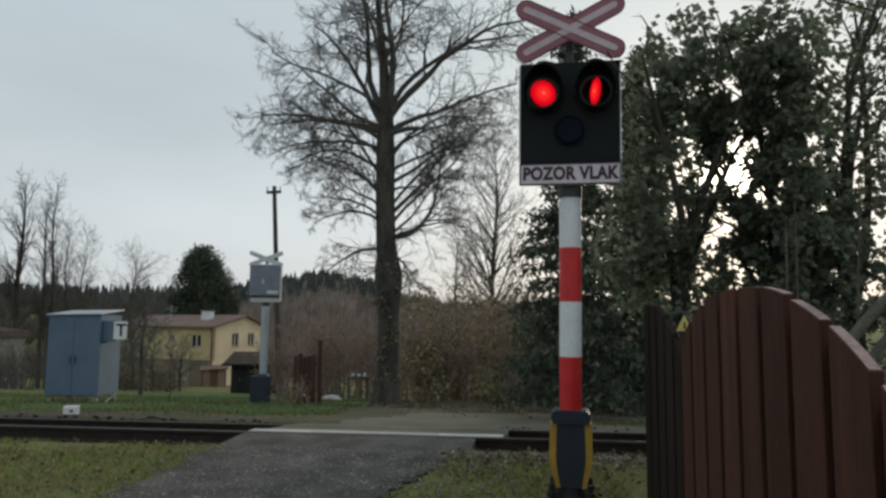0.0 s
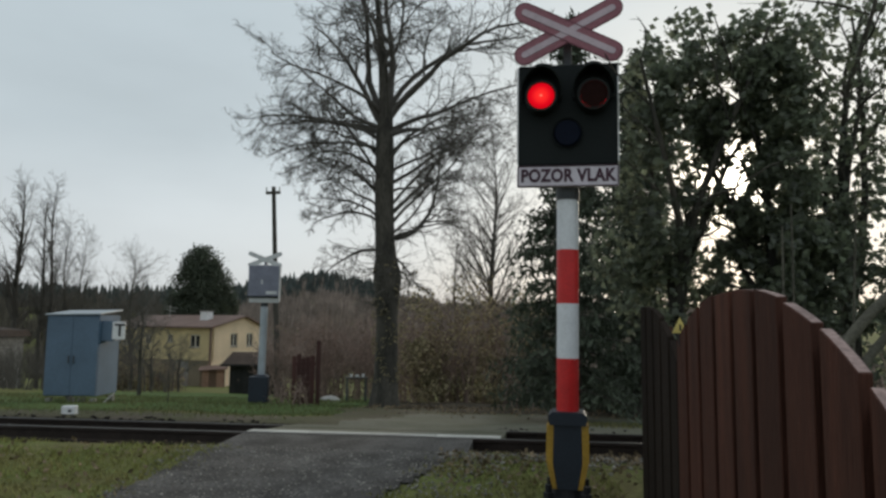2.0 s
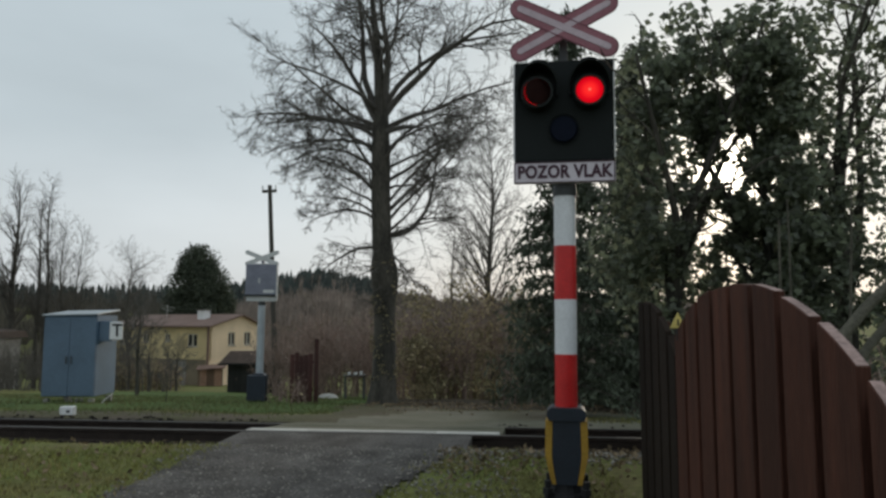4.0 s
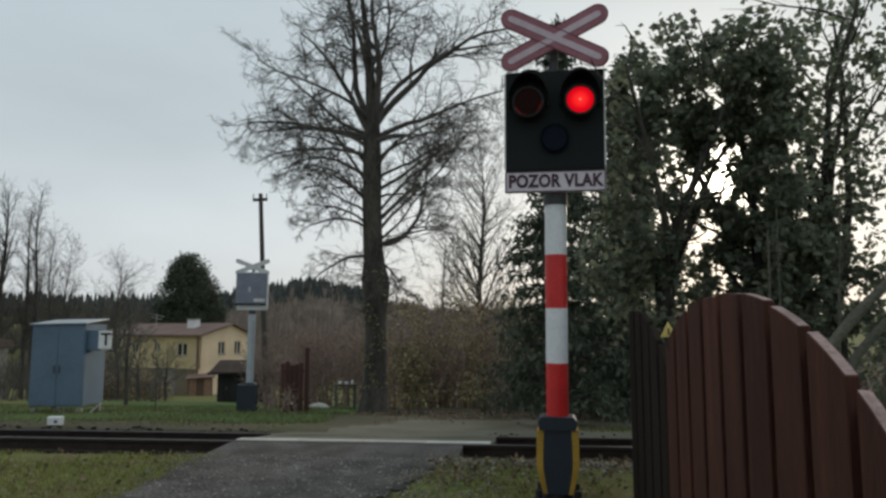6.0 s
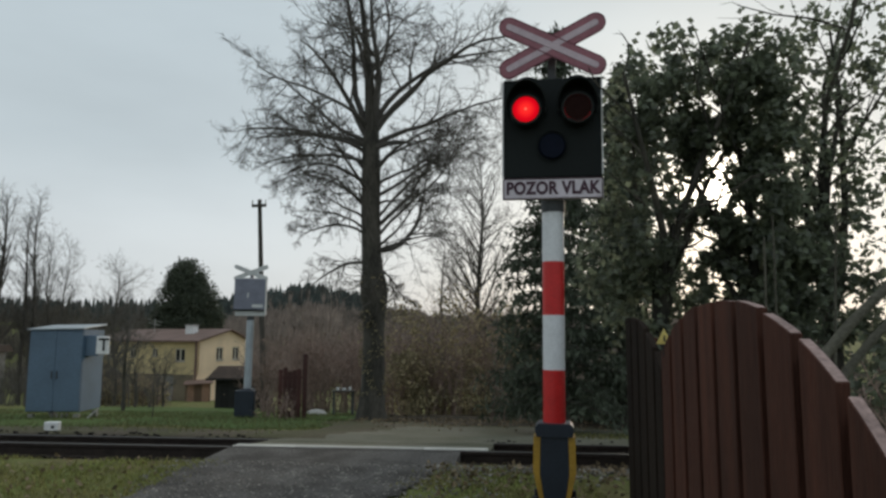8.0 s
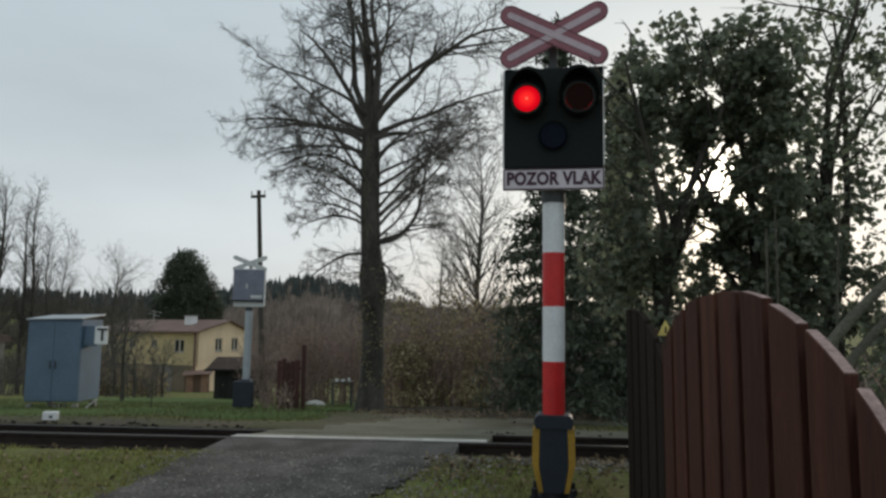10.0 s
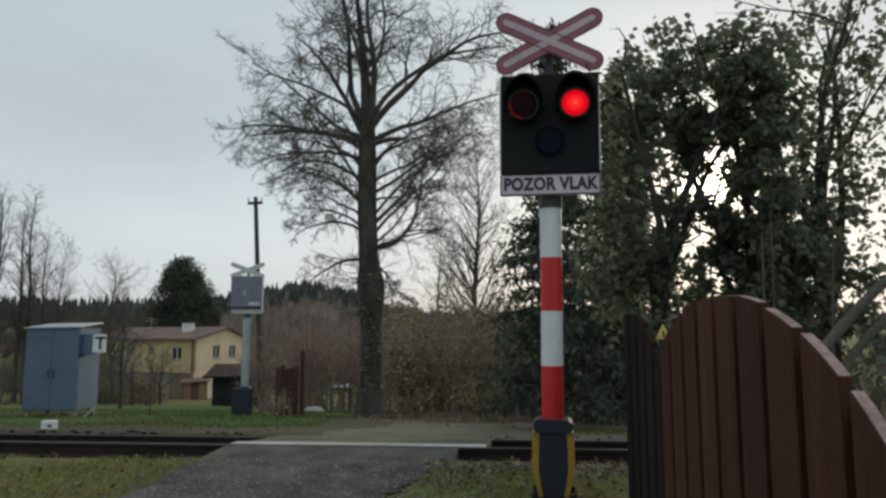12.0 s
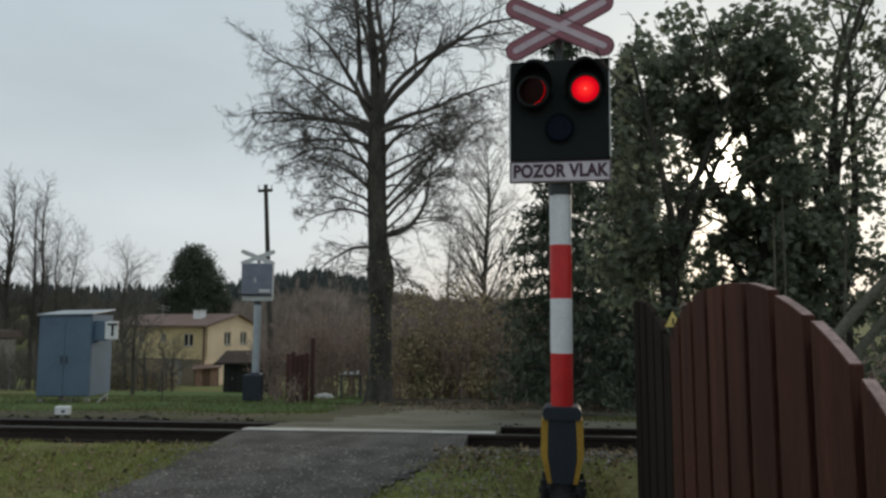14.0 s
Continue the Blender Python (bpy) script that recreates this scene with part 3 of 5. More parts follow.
def build_grass():
    rng = np.random.default_rng(3)
    pts, verge = [], []
    while len(pts) < 26000:
        x, y = rng.uniform(-9, 1.4), rng.uniform(4.2, 8.4)
        s = y - track_y(x)
        edge = 0.12 * noise.noise(Vector((x * 2, y * 2, 0))) + abs(rng.normal(0, 0.09)) * (1 if x < -1 else -1)
        left, right = -2.35 + edge + 0.3 * math.exp(-((s + 0.3) / 1.4) ** 2), -0.50 + edge + 0.88 * max(0.0, (s + 2.7) / 2.4)
        if s > -0.66 + edge or left < x < min(0.5, right):
            continue
        if noise.noise(Vector((x * 1.3, y * 1.3, 7))) < -0.25 + rng.uniform(-0.2, 0.2):
            continue
        pts.append((x, y, 0.035))
    for _ in range(2400):
        x, s = rng.uniform(1.9, 4.6), rng.uniform(2.4, 4.2)
        y = s + track_y(x)
        verge.append((x, y, 0.045))
    while len(pts) < 52000:
        x = rng.uniform(-16, 7)
        s = rng.uniform(2.3, 14)
        y = s + track_y(x)
        if (-1.7 + 0.2 * noise.noise(Vector((x, y, 2))) < x < 5.5 and s > 4.2) or (-2.2 < x < 2.2 and s < 4.2) or (x < 2 and s < 4.3 and rng.uniform() < 0.75):
            continue
        if noise.noise(Vector((x * 0.7, y * 0.7, 7))) < -0.3 + rng.uniform(-0.2, 0.2):
            continue
        pts.append((x, y, 0.06))
    for name, chosen, material, label in (("grass", pts[:26000] + verge, "blade", "short patchy winter grass, green and straw-coloured"), ("lawn_grass", pts[26000:], "lawn_blade", "short green lawn grass beyond the track")):
        v, f = [], []
        for x, y, h in chosen:
            z = land(x, y) - 0.005
            t = rng.uniform(0, math.tau)
            hh = h * rng.uniform(0.5, 1.7)
            w = 0.006 + h * 0.08
            cx, cy = math.cos(t) * w, math.sin(t) * w
            lx, ly = rng.normal(0, hh * 0.45, 2)
            k = len(v)
            v += [(x - cx, y - cy, z), (x + cx, y + cy, z), (x + lx, y + ly, z + hh)]
            f.append((k, k + 1, k + 2))
        me = bpy.data.meshes.new(name)
        me.from_pydata(v, [], f)
        me.materials.append(M[material])
        tagged(new(name, me), label, "grass", kind="stuff")


def pebbles(name, material, spots, rng, label, category):
    v, f = [], []
    cube = ((-1, -1, -1), (1, -1, -1), (1, 1, -1), (-1, 1, -1), (-1, -1, 1), (1, -1, 1), (1, 1, 1), (-1, 1, 1))
    quads = ((0, 3, 2, 1), (4, 5, 6, 7), (0, 1, 5, 4), (1, 2, 6, 5), (2, 3, 7, 6), (3, 0, 4, 7))
    for x, y, z, r in spots:
        k = len(v)
        q = Euler(rng.uniform(0, 6.28, 3)).to_matrix()
        for c in cube:
            p = q @ Vector([a * r * rng.uniform(0.45, 0.8) for a in c])
            v.append((x + p.x, y + p.y, z + p.z * 0.8))
        f += [tuple(k + i for i in fq) for fq in quads]
    me = bpy.data.meshes.new(name)
    me.from_pydata(v, [], f)
    me.materials.append(material)
    return tagged(new(name, me), label, category, kind="stuff")


def build_track():
    rng = np.random.default_rng(8)
    turn = math.degrees(math.atan(-0.121))
    for off, z in ((0.0, 0.115), (1.446, -0.005)):
        rail = thing("rail", pose(0, 7.82 + off, z, 0, 0, turn), "rusty steel rail with a polished running edge, fixed on dark sleepers", "rail", "rails of the track")
        bm = bmesh.new()
        prof = ((-0.062, -0.15), (0.062, -0.15), (0.062, -0.135), (0.012, -0.12), (0.010, -0.04), (0.034, -0.03), (0.034, -0.004), (-0.034, -0.004), (-0.034, -0.03), (-0.010, -0.04), (-0.012, -0.12), (-0.062, -0.135))
        a = [bm.verts.new((-46, y, zz)) for y, zz in prof]
        b = [bm.verts.new((46, y, zz)) for y, zz in prof]
        for i in range(len(prof)):
            j = (i + 1) % len(prof)
            bm.faces.new((a[i], a[j], b[j], b[i]))
        bmesh.ops.recalc_face_normals(bm, faces=bm.faces[:])
        part("rail_body", bm, M["rail"], rail)
        part("running_edge", boxed(-46, 46, -0.033, 0.033, -0.006, 0.0), M["rail_top"], rail, "polished rail head")
    sl = boxed(-0.12, 0.12, -1.2, 1.2, -0.1, 0.0, 0.01)
    me = bpy.data.meshes.new("sleeper")
    sl.to_mesh(me)
    sl.free()
    me.materials.append(M["sleeper"])
    tilt = math.degrees(math.atan(-0.12 / 1.446))
    for i in range(-24, 25):
        x = i * 0.65
        if -2.6 < x < 0.9:
            continue
        ob = new("sleeper", me)
        ob.matrix_basis = pose(x - 0.7 * 0.12, 7.82 - 0.121 * x + 0.72, -0.09, tilt, 0, turn)
        tagged(ob, "dark tarred wooden sleeper half sunk in ballast", "sleeper", "sleepers of the track")
    spots = []
    for _ in range(2600):
        x, s = rng.uniform(-13, 6), rng.uniform(-0.75, 2.3)
        if -2.2 < x < 0.7 or abs(s) < 0.08 or abs(s - 1.446) < 0.08:
            continue
        y = s + track_y(x)
        spots.append((x, y, land(x, y) + 0.015, rng.uniform(0.02, 0.04)))
    pebbles("ballast_stones", M["ballast"], spots, rng, "ballast stones between the rails, coloured dark for shade", "ballast")
    spots = []
    for _ in range(1100):
        x, s = rng.uniform(0.1, 2.6), rng.normal(-0.75, 0.28)
        if s > -0.3:
            continue
        y = s + track_y(x)
        spots.append((x, y, land(x, y) + 0.01, rng.uniform(0.008, 0.028)))
    for _ in range(3200):
        x, s = rng.uniform(-2.5, 0.6), rng.uniform(-3.2, -0.3)
        y = s + track_y(x)
        spots.append((x, y, land(x, y) + 0.018, rng.uniform(0.004, 0.014)))
    pebbles("loose_stones", M["stone"], spots, rng, "loose grey stones on the verge and lane", "stones")
    pts = []
    for _ in range(900):
        x, s = rng.uniform(0.0, 2.4), min(-0.5, rng.normal(-1.1, 0.6))
        y = s + track_y(x)
        pts.append((x, y, land(x, y) + rng.uniform(0.02, 0.045)))
    for _ in range(500):
        x, s = rng.uniform(-8, -2.3), rng.uniform(-3.0, -0.6)
        y = s + track_y(x)
        pts.append((x, y, land(x, y) + rng.uniform(0.02, 0.045)))
    for _ in range(2600):
        x, s = rng.uniform(-1.6, 6), rng.uniform(4.2, 10)
        if rng.uniform() > (s - 4.0) / 4:
            continue
        y = s + track_y(x)
        pts.append((x, y, land(x, y) + rng.uniform(0.03, 0.06)))
    tagged(new("fallen_leaves", leaf_mesh("fallen_leaves", pts, 0.05, M["litter"], rng, drop=0.0)), "dry fallen leaves scattered over the verge", "leaves", kind="stuff")
    # crossing panels
    deck = thing("crossing_deck", pose(-0.72, 7.82 + 0.121 * 0.72, 0, 0, 0, turn), "level crossing deck of pale worn panels laid along the rails", "crossing deck")
    for i in range(4):
        for y0, y1, z0, z1 in ((-0.80, -0.045, 0.088, 0.112), (0.055, 0.26, 0.118, 0.110), (0.27, 0.70, 0.088, 0.052), (0.71, 1.10, 0.051, 0.018), (1.11, 1.38, 0.022, 0.006), (1.50, 1.90, -0.008, -0.05)):
            bm = bmesh.new()
            pale = abs(y0 - 0.055) < 0.01
            if i and not pale:
                continue
            x0 = -1.42 + i * 0.695
            box(bm, x0 + 0.006, x0 + (0.690 if pale else 2.50 if y0 < -0.5 else 2.80), y0, y1, -0.12, 0.0)
            for v in bm.verts:
                if v.co.z > -0.05:
                    v.co.z = z0 + (z1 - z0) * (v.co.y - y0) / (y1 - y0)
            part("panel", bm, M["deck"] if pale else M["road"] if y0 < -0.5 else M["far_road"], deck)


build_track()
build_grass()


# ---------------------------------------------------------------- the crossing signal
def text_mesh(words, height, material, extrude=0.002):
    cu = bpy.data.curves.new("lettering", "FONT")
    cu.body, cu.size, cu.extrude, cu.align_x, cu.align_y = words, height / 0.72, extrude, "CENTER", "CENTER"
    cu.offset = 0.0055
    cu.space_character = 1.06
    ob = bpy.data.objects.new("lettering", cu)
    scene.collection.objects.link(ob)
    me = bpy.data.meshes.new_from_object(ob.evaluated_get(bpy.context.evaluated_depsgraph_get()))
    bpy.data.objects.remove(ob)
    me.materials.clear()
    me.materials.append(material)
    return me


def arm_outline(half, w, n=8):
    pts = []
    for i in range(n + 1):
        t = -math.pi / 2 + math.pi * i / n
        pts.append((half + w * math.cos(t), w * math.sin(t)))
    for i in range(n + 1):
        t = math.pi / 2 + math.pi * i / n
        pts.append((-half + w * math.cos(t), w * math.sin(t)))
    return pts


FLASHERS = []


def build_signal(m, facing, label):
    """A crossing signal; when facing, its lamps look to -y, else its plain back does."""
    sg = thing("crossing_signal", m, label, "crossing signal", "crossing signals")
    bands = (("pole_white", 1.852, 2.26), ("pole_red", 1.459, 1.852), ("pole_white", 1.063, 1.459), ("pole_red", 0.66, 1.063))
    if facing:
        for mt, z0, z1 in bands:
            part("pole_band", cyl(bmesh.new(), (0, 0, z0), (0, 0, z1), 0.080, n=32, caps=False), M[mt], sg, "red band" if "red" in mt else "white band")
        part("pole", cyl(bmesh.new(), (0, 0, 0.1), (0, 0, 3.2), 0.074, n=24), M["collar"], sg)
    else:
        part("pole", cyl(bmesh.new(), (0, 0, 0.1), (0, 0, 3.15), 0.082, n=24), M["pole_grey"], sg, "plain grey pole")
    part("collar", cyl(bmesh.new(), (0, 0, 2.22), (0, 0, 2.31), 0.086, n=24), M["collar"], sg)
    # housing at the foot
    foot = part("foot_housing", prism(bmesh.new(), ((-0.095, 0.62), (0.095, 0.62), (0.10, 0.34), (0.07, 0.16), (-0.07, 0.16), (-0.10, 0.34)), -0.12, 0.12), M["boot"], sg, "navy plastic foot housing")
    bm = prism(bmesh.new(), ((-0.125, 0.60), (0.125, 0.60), (0.135, 0.63), (0.135, 0.665), (0.11, 0.69), (-0.11, 0.69), (-0.135, 0.665), (-0.135, 0.63)), -0.135, 0.135)
    part("cap", bm, M["boot"], foot)
    if not facing:
        part("relay_box", boxed(-0.20, 0.22, -0.32, -0.125, 0.10, 0.66, 0.01), M["boot"], foot, "dark relay box")
    for s in (-1, 1) if facing else ():
        o = ((s * 0.097, 0.60), (s * 0.146, 0.60), (s * 0.150, 0.36), (s * 0.105, 0.16), (s * 0.073, 0.16), (s * 0.103, 0.34))
        part("side_fin", prism(bmesh.new(), o, -0.115, 0.115), M["fin"], foot, "yellow side fin")
    if not facing:
        part("plinth", boxed(-0.22, 0.22, -0.22, 0.22, -0.4, -0.045, 0.02), M["concrete"], sg, "grey concrete plinth")
    base = part("base_plate", cyl(bmesh.new(), (0, 0, -0.05), (0, 0, 0.10), 0.20, 0.15, n=20), M["iron"], sg)
    cyl_b = bmesh.new()
    cyl(cyl_b, (0, 0, 0.08), (0, 0, 0.2), 0.13, 0.10, n=16)
    part("neck", cyl_b, M["iron"], base)
    for i in range(4):
        t = math.pi / 4 + i * math.pi / 2
        x, y = 0.185 * math.cos(t), 0.185 * math.sin(t)
        b = bmesh.new()
        cyl(b, (x, y, 0.02), (x, y, 0.19), 0.022, n=8)
        cyl(b, (x, y, 0.10), (x, y, 0.14), 0.04, n=6)
        part("bolt", b, M["iron"], base)
    # signal board
    yb = -0.12
    if facing:
        bd = part("signal_board", boxed(-0.362, 0.362, yb, yb + 0.05, 2.466, 3.222, 0.012), M["board"], sg)
    else:
        bd = part("signal_board", boxed(-0.352, 0.345, yb - 0.05, yb + 0.03, 2.452, 3.145, 0.012), M["board_back"], sg, "dull lilac-grey sheet metal case")
    if facing:
        for x in (-0.364, 0.364):
            part("rim", boxed(x - 0.005, x + 0.005, yb - 0.008, yb + 0.055, 2.48, 3.205), M["board_edge"], bd, "thin white rim")
    else:
        part("rim", boxed(0.347, 0.372, yb - 0.045, yb + 0.03, 2.33, 3.15), M["board_edge"], bd, "pale rim")
        part("top_flange", boxed(-0.30, 0.30, yb - 0.03, yb + 0.03, 3.148, 3.172, 0.006), M["board_edge"], bd)
        # black strip added in place of the shadow line below the case
        part("drip_edge", boxed(-0.352, 0.345, yb - 0.056, yb + 0.02, 2.425, 2.450), M["board"], bd, "dark strip for the shadow line under the case")
        part("maker_plate", boxed(0.06, 0.31, yb - 0.055, yb - 0.051, 2.50, 2.57), M["board_edge"], bd, "small pale plate")
        part("latch", boxed(-0.055, -0.02, yb - 0.06, yb - 0.051, 2.72, 2.83, 0.004), M["board_edge"], bd)
        part("backing_strip", boxed(-0.33, 0.345, yb + 0.0, yb + 0.02, 2.31, 2.42, 0.004), M["board_edge"], sg, "pale back of a narrow plate")
    # lamps
    for x in (-0.187, 0.187) if facing else ():
        yh = yb - 0.005
        ring = bmesh.new()
        n = 28
        outer, inner, depth = 0.116, 0.0985, 0.13
        loops = []
        for r, y in ((outer, yh), (outer, yh - depth), (inner, yh - depth), (inner, yh)):
            loops.append([ring.verts.new((x + r * math.cos(2 * math.pi * i / n), y, 2.95 + r * math.sin(2 * math.pi * i / n))) for i in range(n)])
        for a, b in zip(loops, loops[1:]):
            for i in range(n):
                ring.faces.new((a[i], a[(i + 1) % n], b[(i + 1) % n], b[i]))
        bmesh.ops.recalc_face_normals(ring, faces=ring.faces[:])
        lamp = part("lamp_housing", ring, M["hood"], sg)
        vis = bmesh.new()
        # visor: an arched hood over the lamp, longer above
        rows = []
        for r in (0.15, 0.142):
            row = []
            for i in range(15):
                t = radians(-18) + radians(216) * i / 14
                ln = 0.08 + 0.09 * max(0.0, math.sin(t))
                row.append((vis.verts.new((x + r * math.cos(t), yh, 2.985 + r * (1.2 if math.sin(t) > 0 else 1.0) * math.sin(t))), vis.verts.new((x + r * math.cos(t), yh - ln, 2.985 + r * (1.2 if math.sin(t) > 0 else 1.0) * math.sin(t)))))
            rows.append(row)
        for row in rows:
            for p, q in zip(row, row[1:]):
                vis.faces.new((p[0], q[0], q[1], p[1]))
        for p, q in zip(zip(*rows), list(zip(*rows))[1:]):
            vis.faces.new((p[0][1], q[0][1], q[1][1], p[1][1]))
        bmesh.ops.recalc_face_normals(vis, faces=vis.faces[:])
        part("visor", vis, M["hood"], lamp)
        back = [(x + 0.158 * math.cos(math.pi * k / 12), 3.0 + 0.240 * math.sin(math.pi * k / 12)) for k in range(13)]
        part("hood_back", prism(bmesh.new(), back, yh, yh + 0.03), M["board"], lamp)
        # turning lens: red light on one face, dark on the other
        lens = bmesh.new()
        for i, (y, sgn) in enumerate(((-0.004, -1), (0.004, 1))):
            rings = []
            for r, dy in ((0.096, 0.0), (0.065, 0.006), (0.026, 0.010)):
                rings.append([lens.verts.new((r * math.cos(2 * math.pi * k / 28), y + sgn * dy * (1 if i == 0 else 0.6), r * math.sin(2 * math.pi * k / 28))) for k in range(28)])
            for a, b in zip(rings, rings[1:]):
                for k in range(28):
                    fc = lens.faces.new((a[k], a[(k + 1) % 28], b[(k + 1) % 28], b[k]))
                    fc.material_index = i
            fc = lens.faces.new(rings[-1])
            fc.material_index = i
        bmesh.ops.recalc_face_normals(lens, faces=lens.faces[:])
        disc = part("lens", lens, M["lens_lit"], sg, "red signal lens")
        disc.data.materials.append(M["lens_off"])
        disc.matrix_basis = pose(x, yh - 0.118, 2.95, 0, 0, 180)
        FLASHERS.append(disc)
    if facing:
        lw = bmesh.new()
        cyl(lw, (0, yb - 0.004, 2.70), (0, yb - 0.025, 2.70), 0.11, n=28, caps=False)
        wl = part("lamp_housing", lw, M["board"], sg)
        part("clear_lens", cyl(bmesh.new(), (0, yb - 0.004, 2.70), (0, yb - 0.02, 2.70), 0.10, 0.09, n=28), M["lens_white"], wl, "unlit clear lens")
        # plate under the board
        plate = part("name_plate", boxed(-0.366, 0.366, yb - 0.012, yb + 0.02, 2.302, 2.460, 0.004), M["sign_white"], sg, "white plate with dark lettering")
        bm = bmesh.new()
        for x0, x1, z0, z1 in ((-0.362, 0.362, 2.304, 2.312), (-0.362, 0.362, 2.450, 2.458), (-0.362, -0.354, 2.312, 2.450), (0.354, 0.362, 2.312, 2.450)):
            box(bm, x0, x1, yb - 0.016, yb - 0.010, z0, z1)
        part("border", bm, M["sign_text"], plate)
        me = text_mesh("POZOR VLAK", 0.092, M["sign_text"])
        xs = [v.co.x for v in me.vertices]
        k = 0.685 / (max(xs) - min(xs))
        for v in me.vertices:
            v.co.x *= k
        word = new("lettering", me)
        word.parent = plate
        word.matrix_basis = pose(0.0, yb - 0.0145, 2.381, 90)
        tagged(word, "dark lettering")
    # crossbuck
    part("crossbuck_bracket", boxed(-0.03, 0.03, -0.06, 0.06, 3.19 if facing else 3.12, 3.56 if facing else 3.32, 0.005), M["collar"] if facing else M["board_back"], sg)
    for i, s in enumerate((-1, 1)):
        turn = pose(0.005, yb - 0.02 - 0.003 * i, 3.462 if facing else 3.29, 0, s * (27.2 if facing else 21.0), 0)
        arm = part("arm", prism(bmesh.new(), arm_outline(0.360, 0.075 if facing else 0.05), -0.009, 0.009), M["cross_red"] if facing else M["board_edge"], sg, "crossbuck arm with faded red border" if facing else "grey back of crossbuck arm")
        arm.matrix_basis = turn
        if facing:
            part("stripe", prism(bmesh.new(), arm_outline(0.358, 0.024), -0.013, -0.0085), M["cross_white"], arm, "greyed white stripe")
            rim = bmesh.new()
            o, q = arm_outline(0.360, 0.077), arm_outline(0.360, 0.068)
            a = [rim.verts.new((x, -0.0115, z)) for x, z in o]
            b = [rim.verts.new((x, -0.0115, z)) for x, z in q]
            for k in range(len(o)):
                j = (k + 1) % len(o)
                rim.faces.new((a[k], a[j], b[j], b[k]))
            part("edge_line", rim, M["cross_edge"], arm)
    return sg


build_signal(pose(0.919, 5.33, 0.0, 0, 0.4, -10.5), True, "red and white banded level crossing signal with two red lights")
build_signal(pose(-4.07, 16.7, -0.56, 0, 0.5, 0), False, "grey back of a level crossing signal beyond the track")


# ---------------------------------------------------------------- roadside fence
def fence_x(y):
    return 0.925 + 0.1273 * (y - 1.74)


def build_fence():
    for centre, y0, y1 in ((0.10, -0.90, 1.02), (2.60, 1.04, 3.582), (4.75, 3.60, 4.80)):
        fn = thing("board_fence", pose(0, 0, 0), "tall red-brown board fence panel with an arched top" if centre < 4 else "dark brown board fence panel next to the crossing signal", "fence panel", "fence panels along the lane")
        y = y1
        i = 0
        while y - 0.12 > y0:
            ya, yb = max(y - 0.208, y0), y
            bm = bmesh.new()
            rows = []
            for k in range(5):
                yy = ya + (yb - ya) * k / 4
                top = max(0.95, 1.43 - 0.16 * (yy - centre) ** 2 - 0.05 * (yy - centre) ** 4) + 0.004 * ((i * 7) % 3 - 1)
                x = fence_x(yy)
                rows.append([bm.verts.new((x + dx, yy, z)) for dx, z in ((0.0, 0.06), (0.0, top), (0.034, top), (0.034, 0.06))])
            for a, b in zip(rows, rows[1:]):
                for k in range(4):
                    j = (k + 1) % 4
                    f = bm.faces.new((a[k], a[j], b[j], b[k]))
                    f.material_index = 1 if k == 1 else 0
            bm.faces.new(rows[0])
            bm.faces.new(rows[-1][::-1])
            bmesh.ops.recalc_face_normals(bm, faces=bm.faces[:])
            sharp = [e for e in bm.edges if len(e.link_faces) == 2 and e.calc_face_angle(0) > 0.8]
            bmesh.ops.bevel(bm, geom=sharp, offset=0.003, segments=1, affect="EDGES")
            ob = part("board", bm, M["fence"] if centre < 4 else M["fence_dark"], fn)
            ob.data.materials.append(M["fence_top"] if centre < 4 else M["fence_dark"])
            # the board behind closes the gap
            if ya - 0.12 > y0:
                bm = bmesh.new()
                vs = []
                for yy in (ya - 0.075, ya + 0.027):
                    top = max(0.90, 1.37 - 0.16 * (yy - centre) ** 2 - 0.05 * (yy - centre) ** 4)
                    x = fence_x(yy)
                    vs.append([bm.verts.new((x + dx, yy, z)) for dx, z in ((0.036, 0.06), (0.036, top), (0.058, top), (0.058, 0.06))])
                for k in range(4):
                    bm.faces.new((vs[0][k], vs[0][(k + 1) % 4], vs[1][(k + 1) % 4], vs[1][k]))
                bm.faces.new(vs[0])
                bm.faces.new(vs[1][::-1])
                bmesh.ops.recalc_face_normals(bm, faces=bm.faces[:])
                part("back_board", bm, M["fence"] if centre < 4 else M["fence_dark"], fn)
            y -= 0.2578
            i += 1
        for z in (0.35, 0.95):
            bm = bmesh.new()
            xa, xb = fence_x(y0), fence_x(y1)
            vs = [bm.verts.new((x + dx, y, zz)) for x, y in ((xa, y0), (xb, y1)) for dx, zz in ((0.060, z), (0.097, z), (0.097, z + 0.09), (0.060, z + 0.09))]
            for k in range(4):
                j = (k + 1) % 4
                bm.faces.new((vs[k], vs[j], vs[4 + j], vs[4 + k]))
            bm.faces.new(vs[:4])
            bm.faces.new(vs[:3:-1])
            bmesh.ops.recalc_face_normals(bm, faces=bm.faces[:])
            part("cross_rail", bm, M["fence"], fn)
    for y, h in ((3.67, 1.15), (4.75, 1.30), (1.03, 0.95)):
        x = fence_x(y)
        post = part("fence_post", boxed(x + 0.10, x + 0.19, y - 0.045, y + 0.045, -0.1, h, 0.006), M["fence"])
        tagged(post, "square red-brown fence post set in the verge", "fence post", "fence posts")
    tag = thing("warning_tag", pose(fence_x(3.55) - 0.004, 3.50, 1.268, 0, 0, 0), "small yellow triangular warning tag on the fence", "warning tag")
    part("plate", prism(bmesh.new(), ((-0.038, 0), (0.038, 0), (0.0, 0.075)), -0.003, 0.003), M["yellow"], tag)
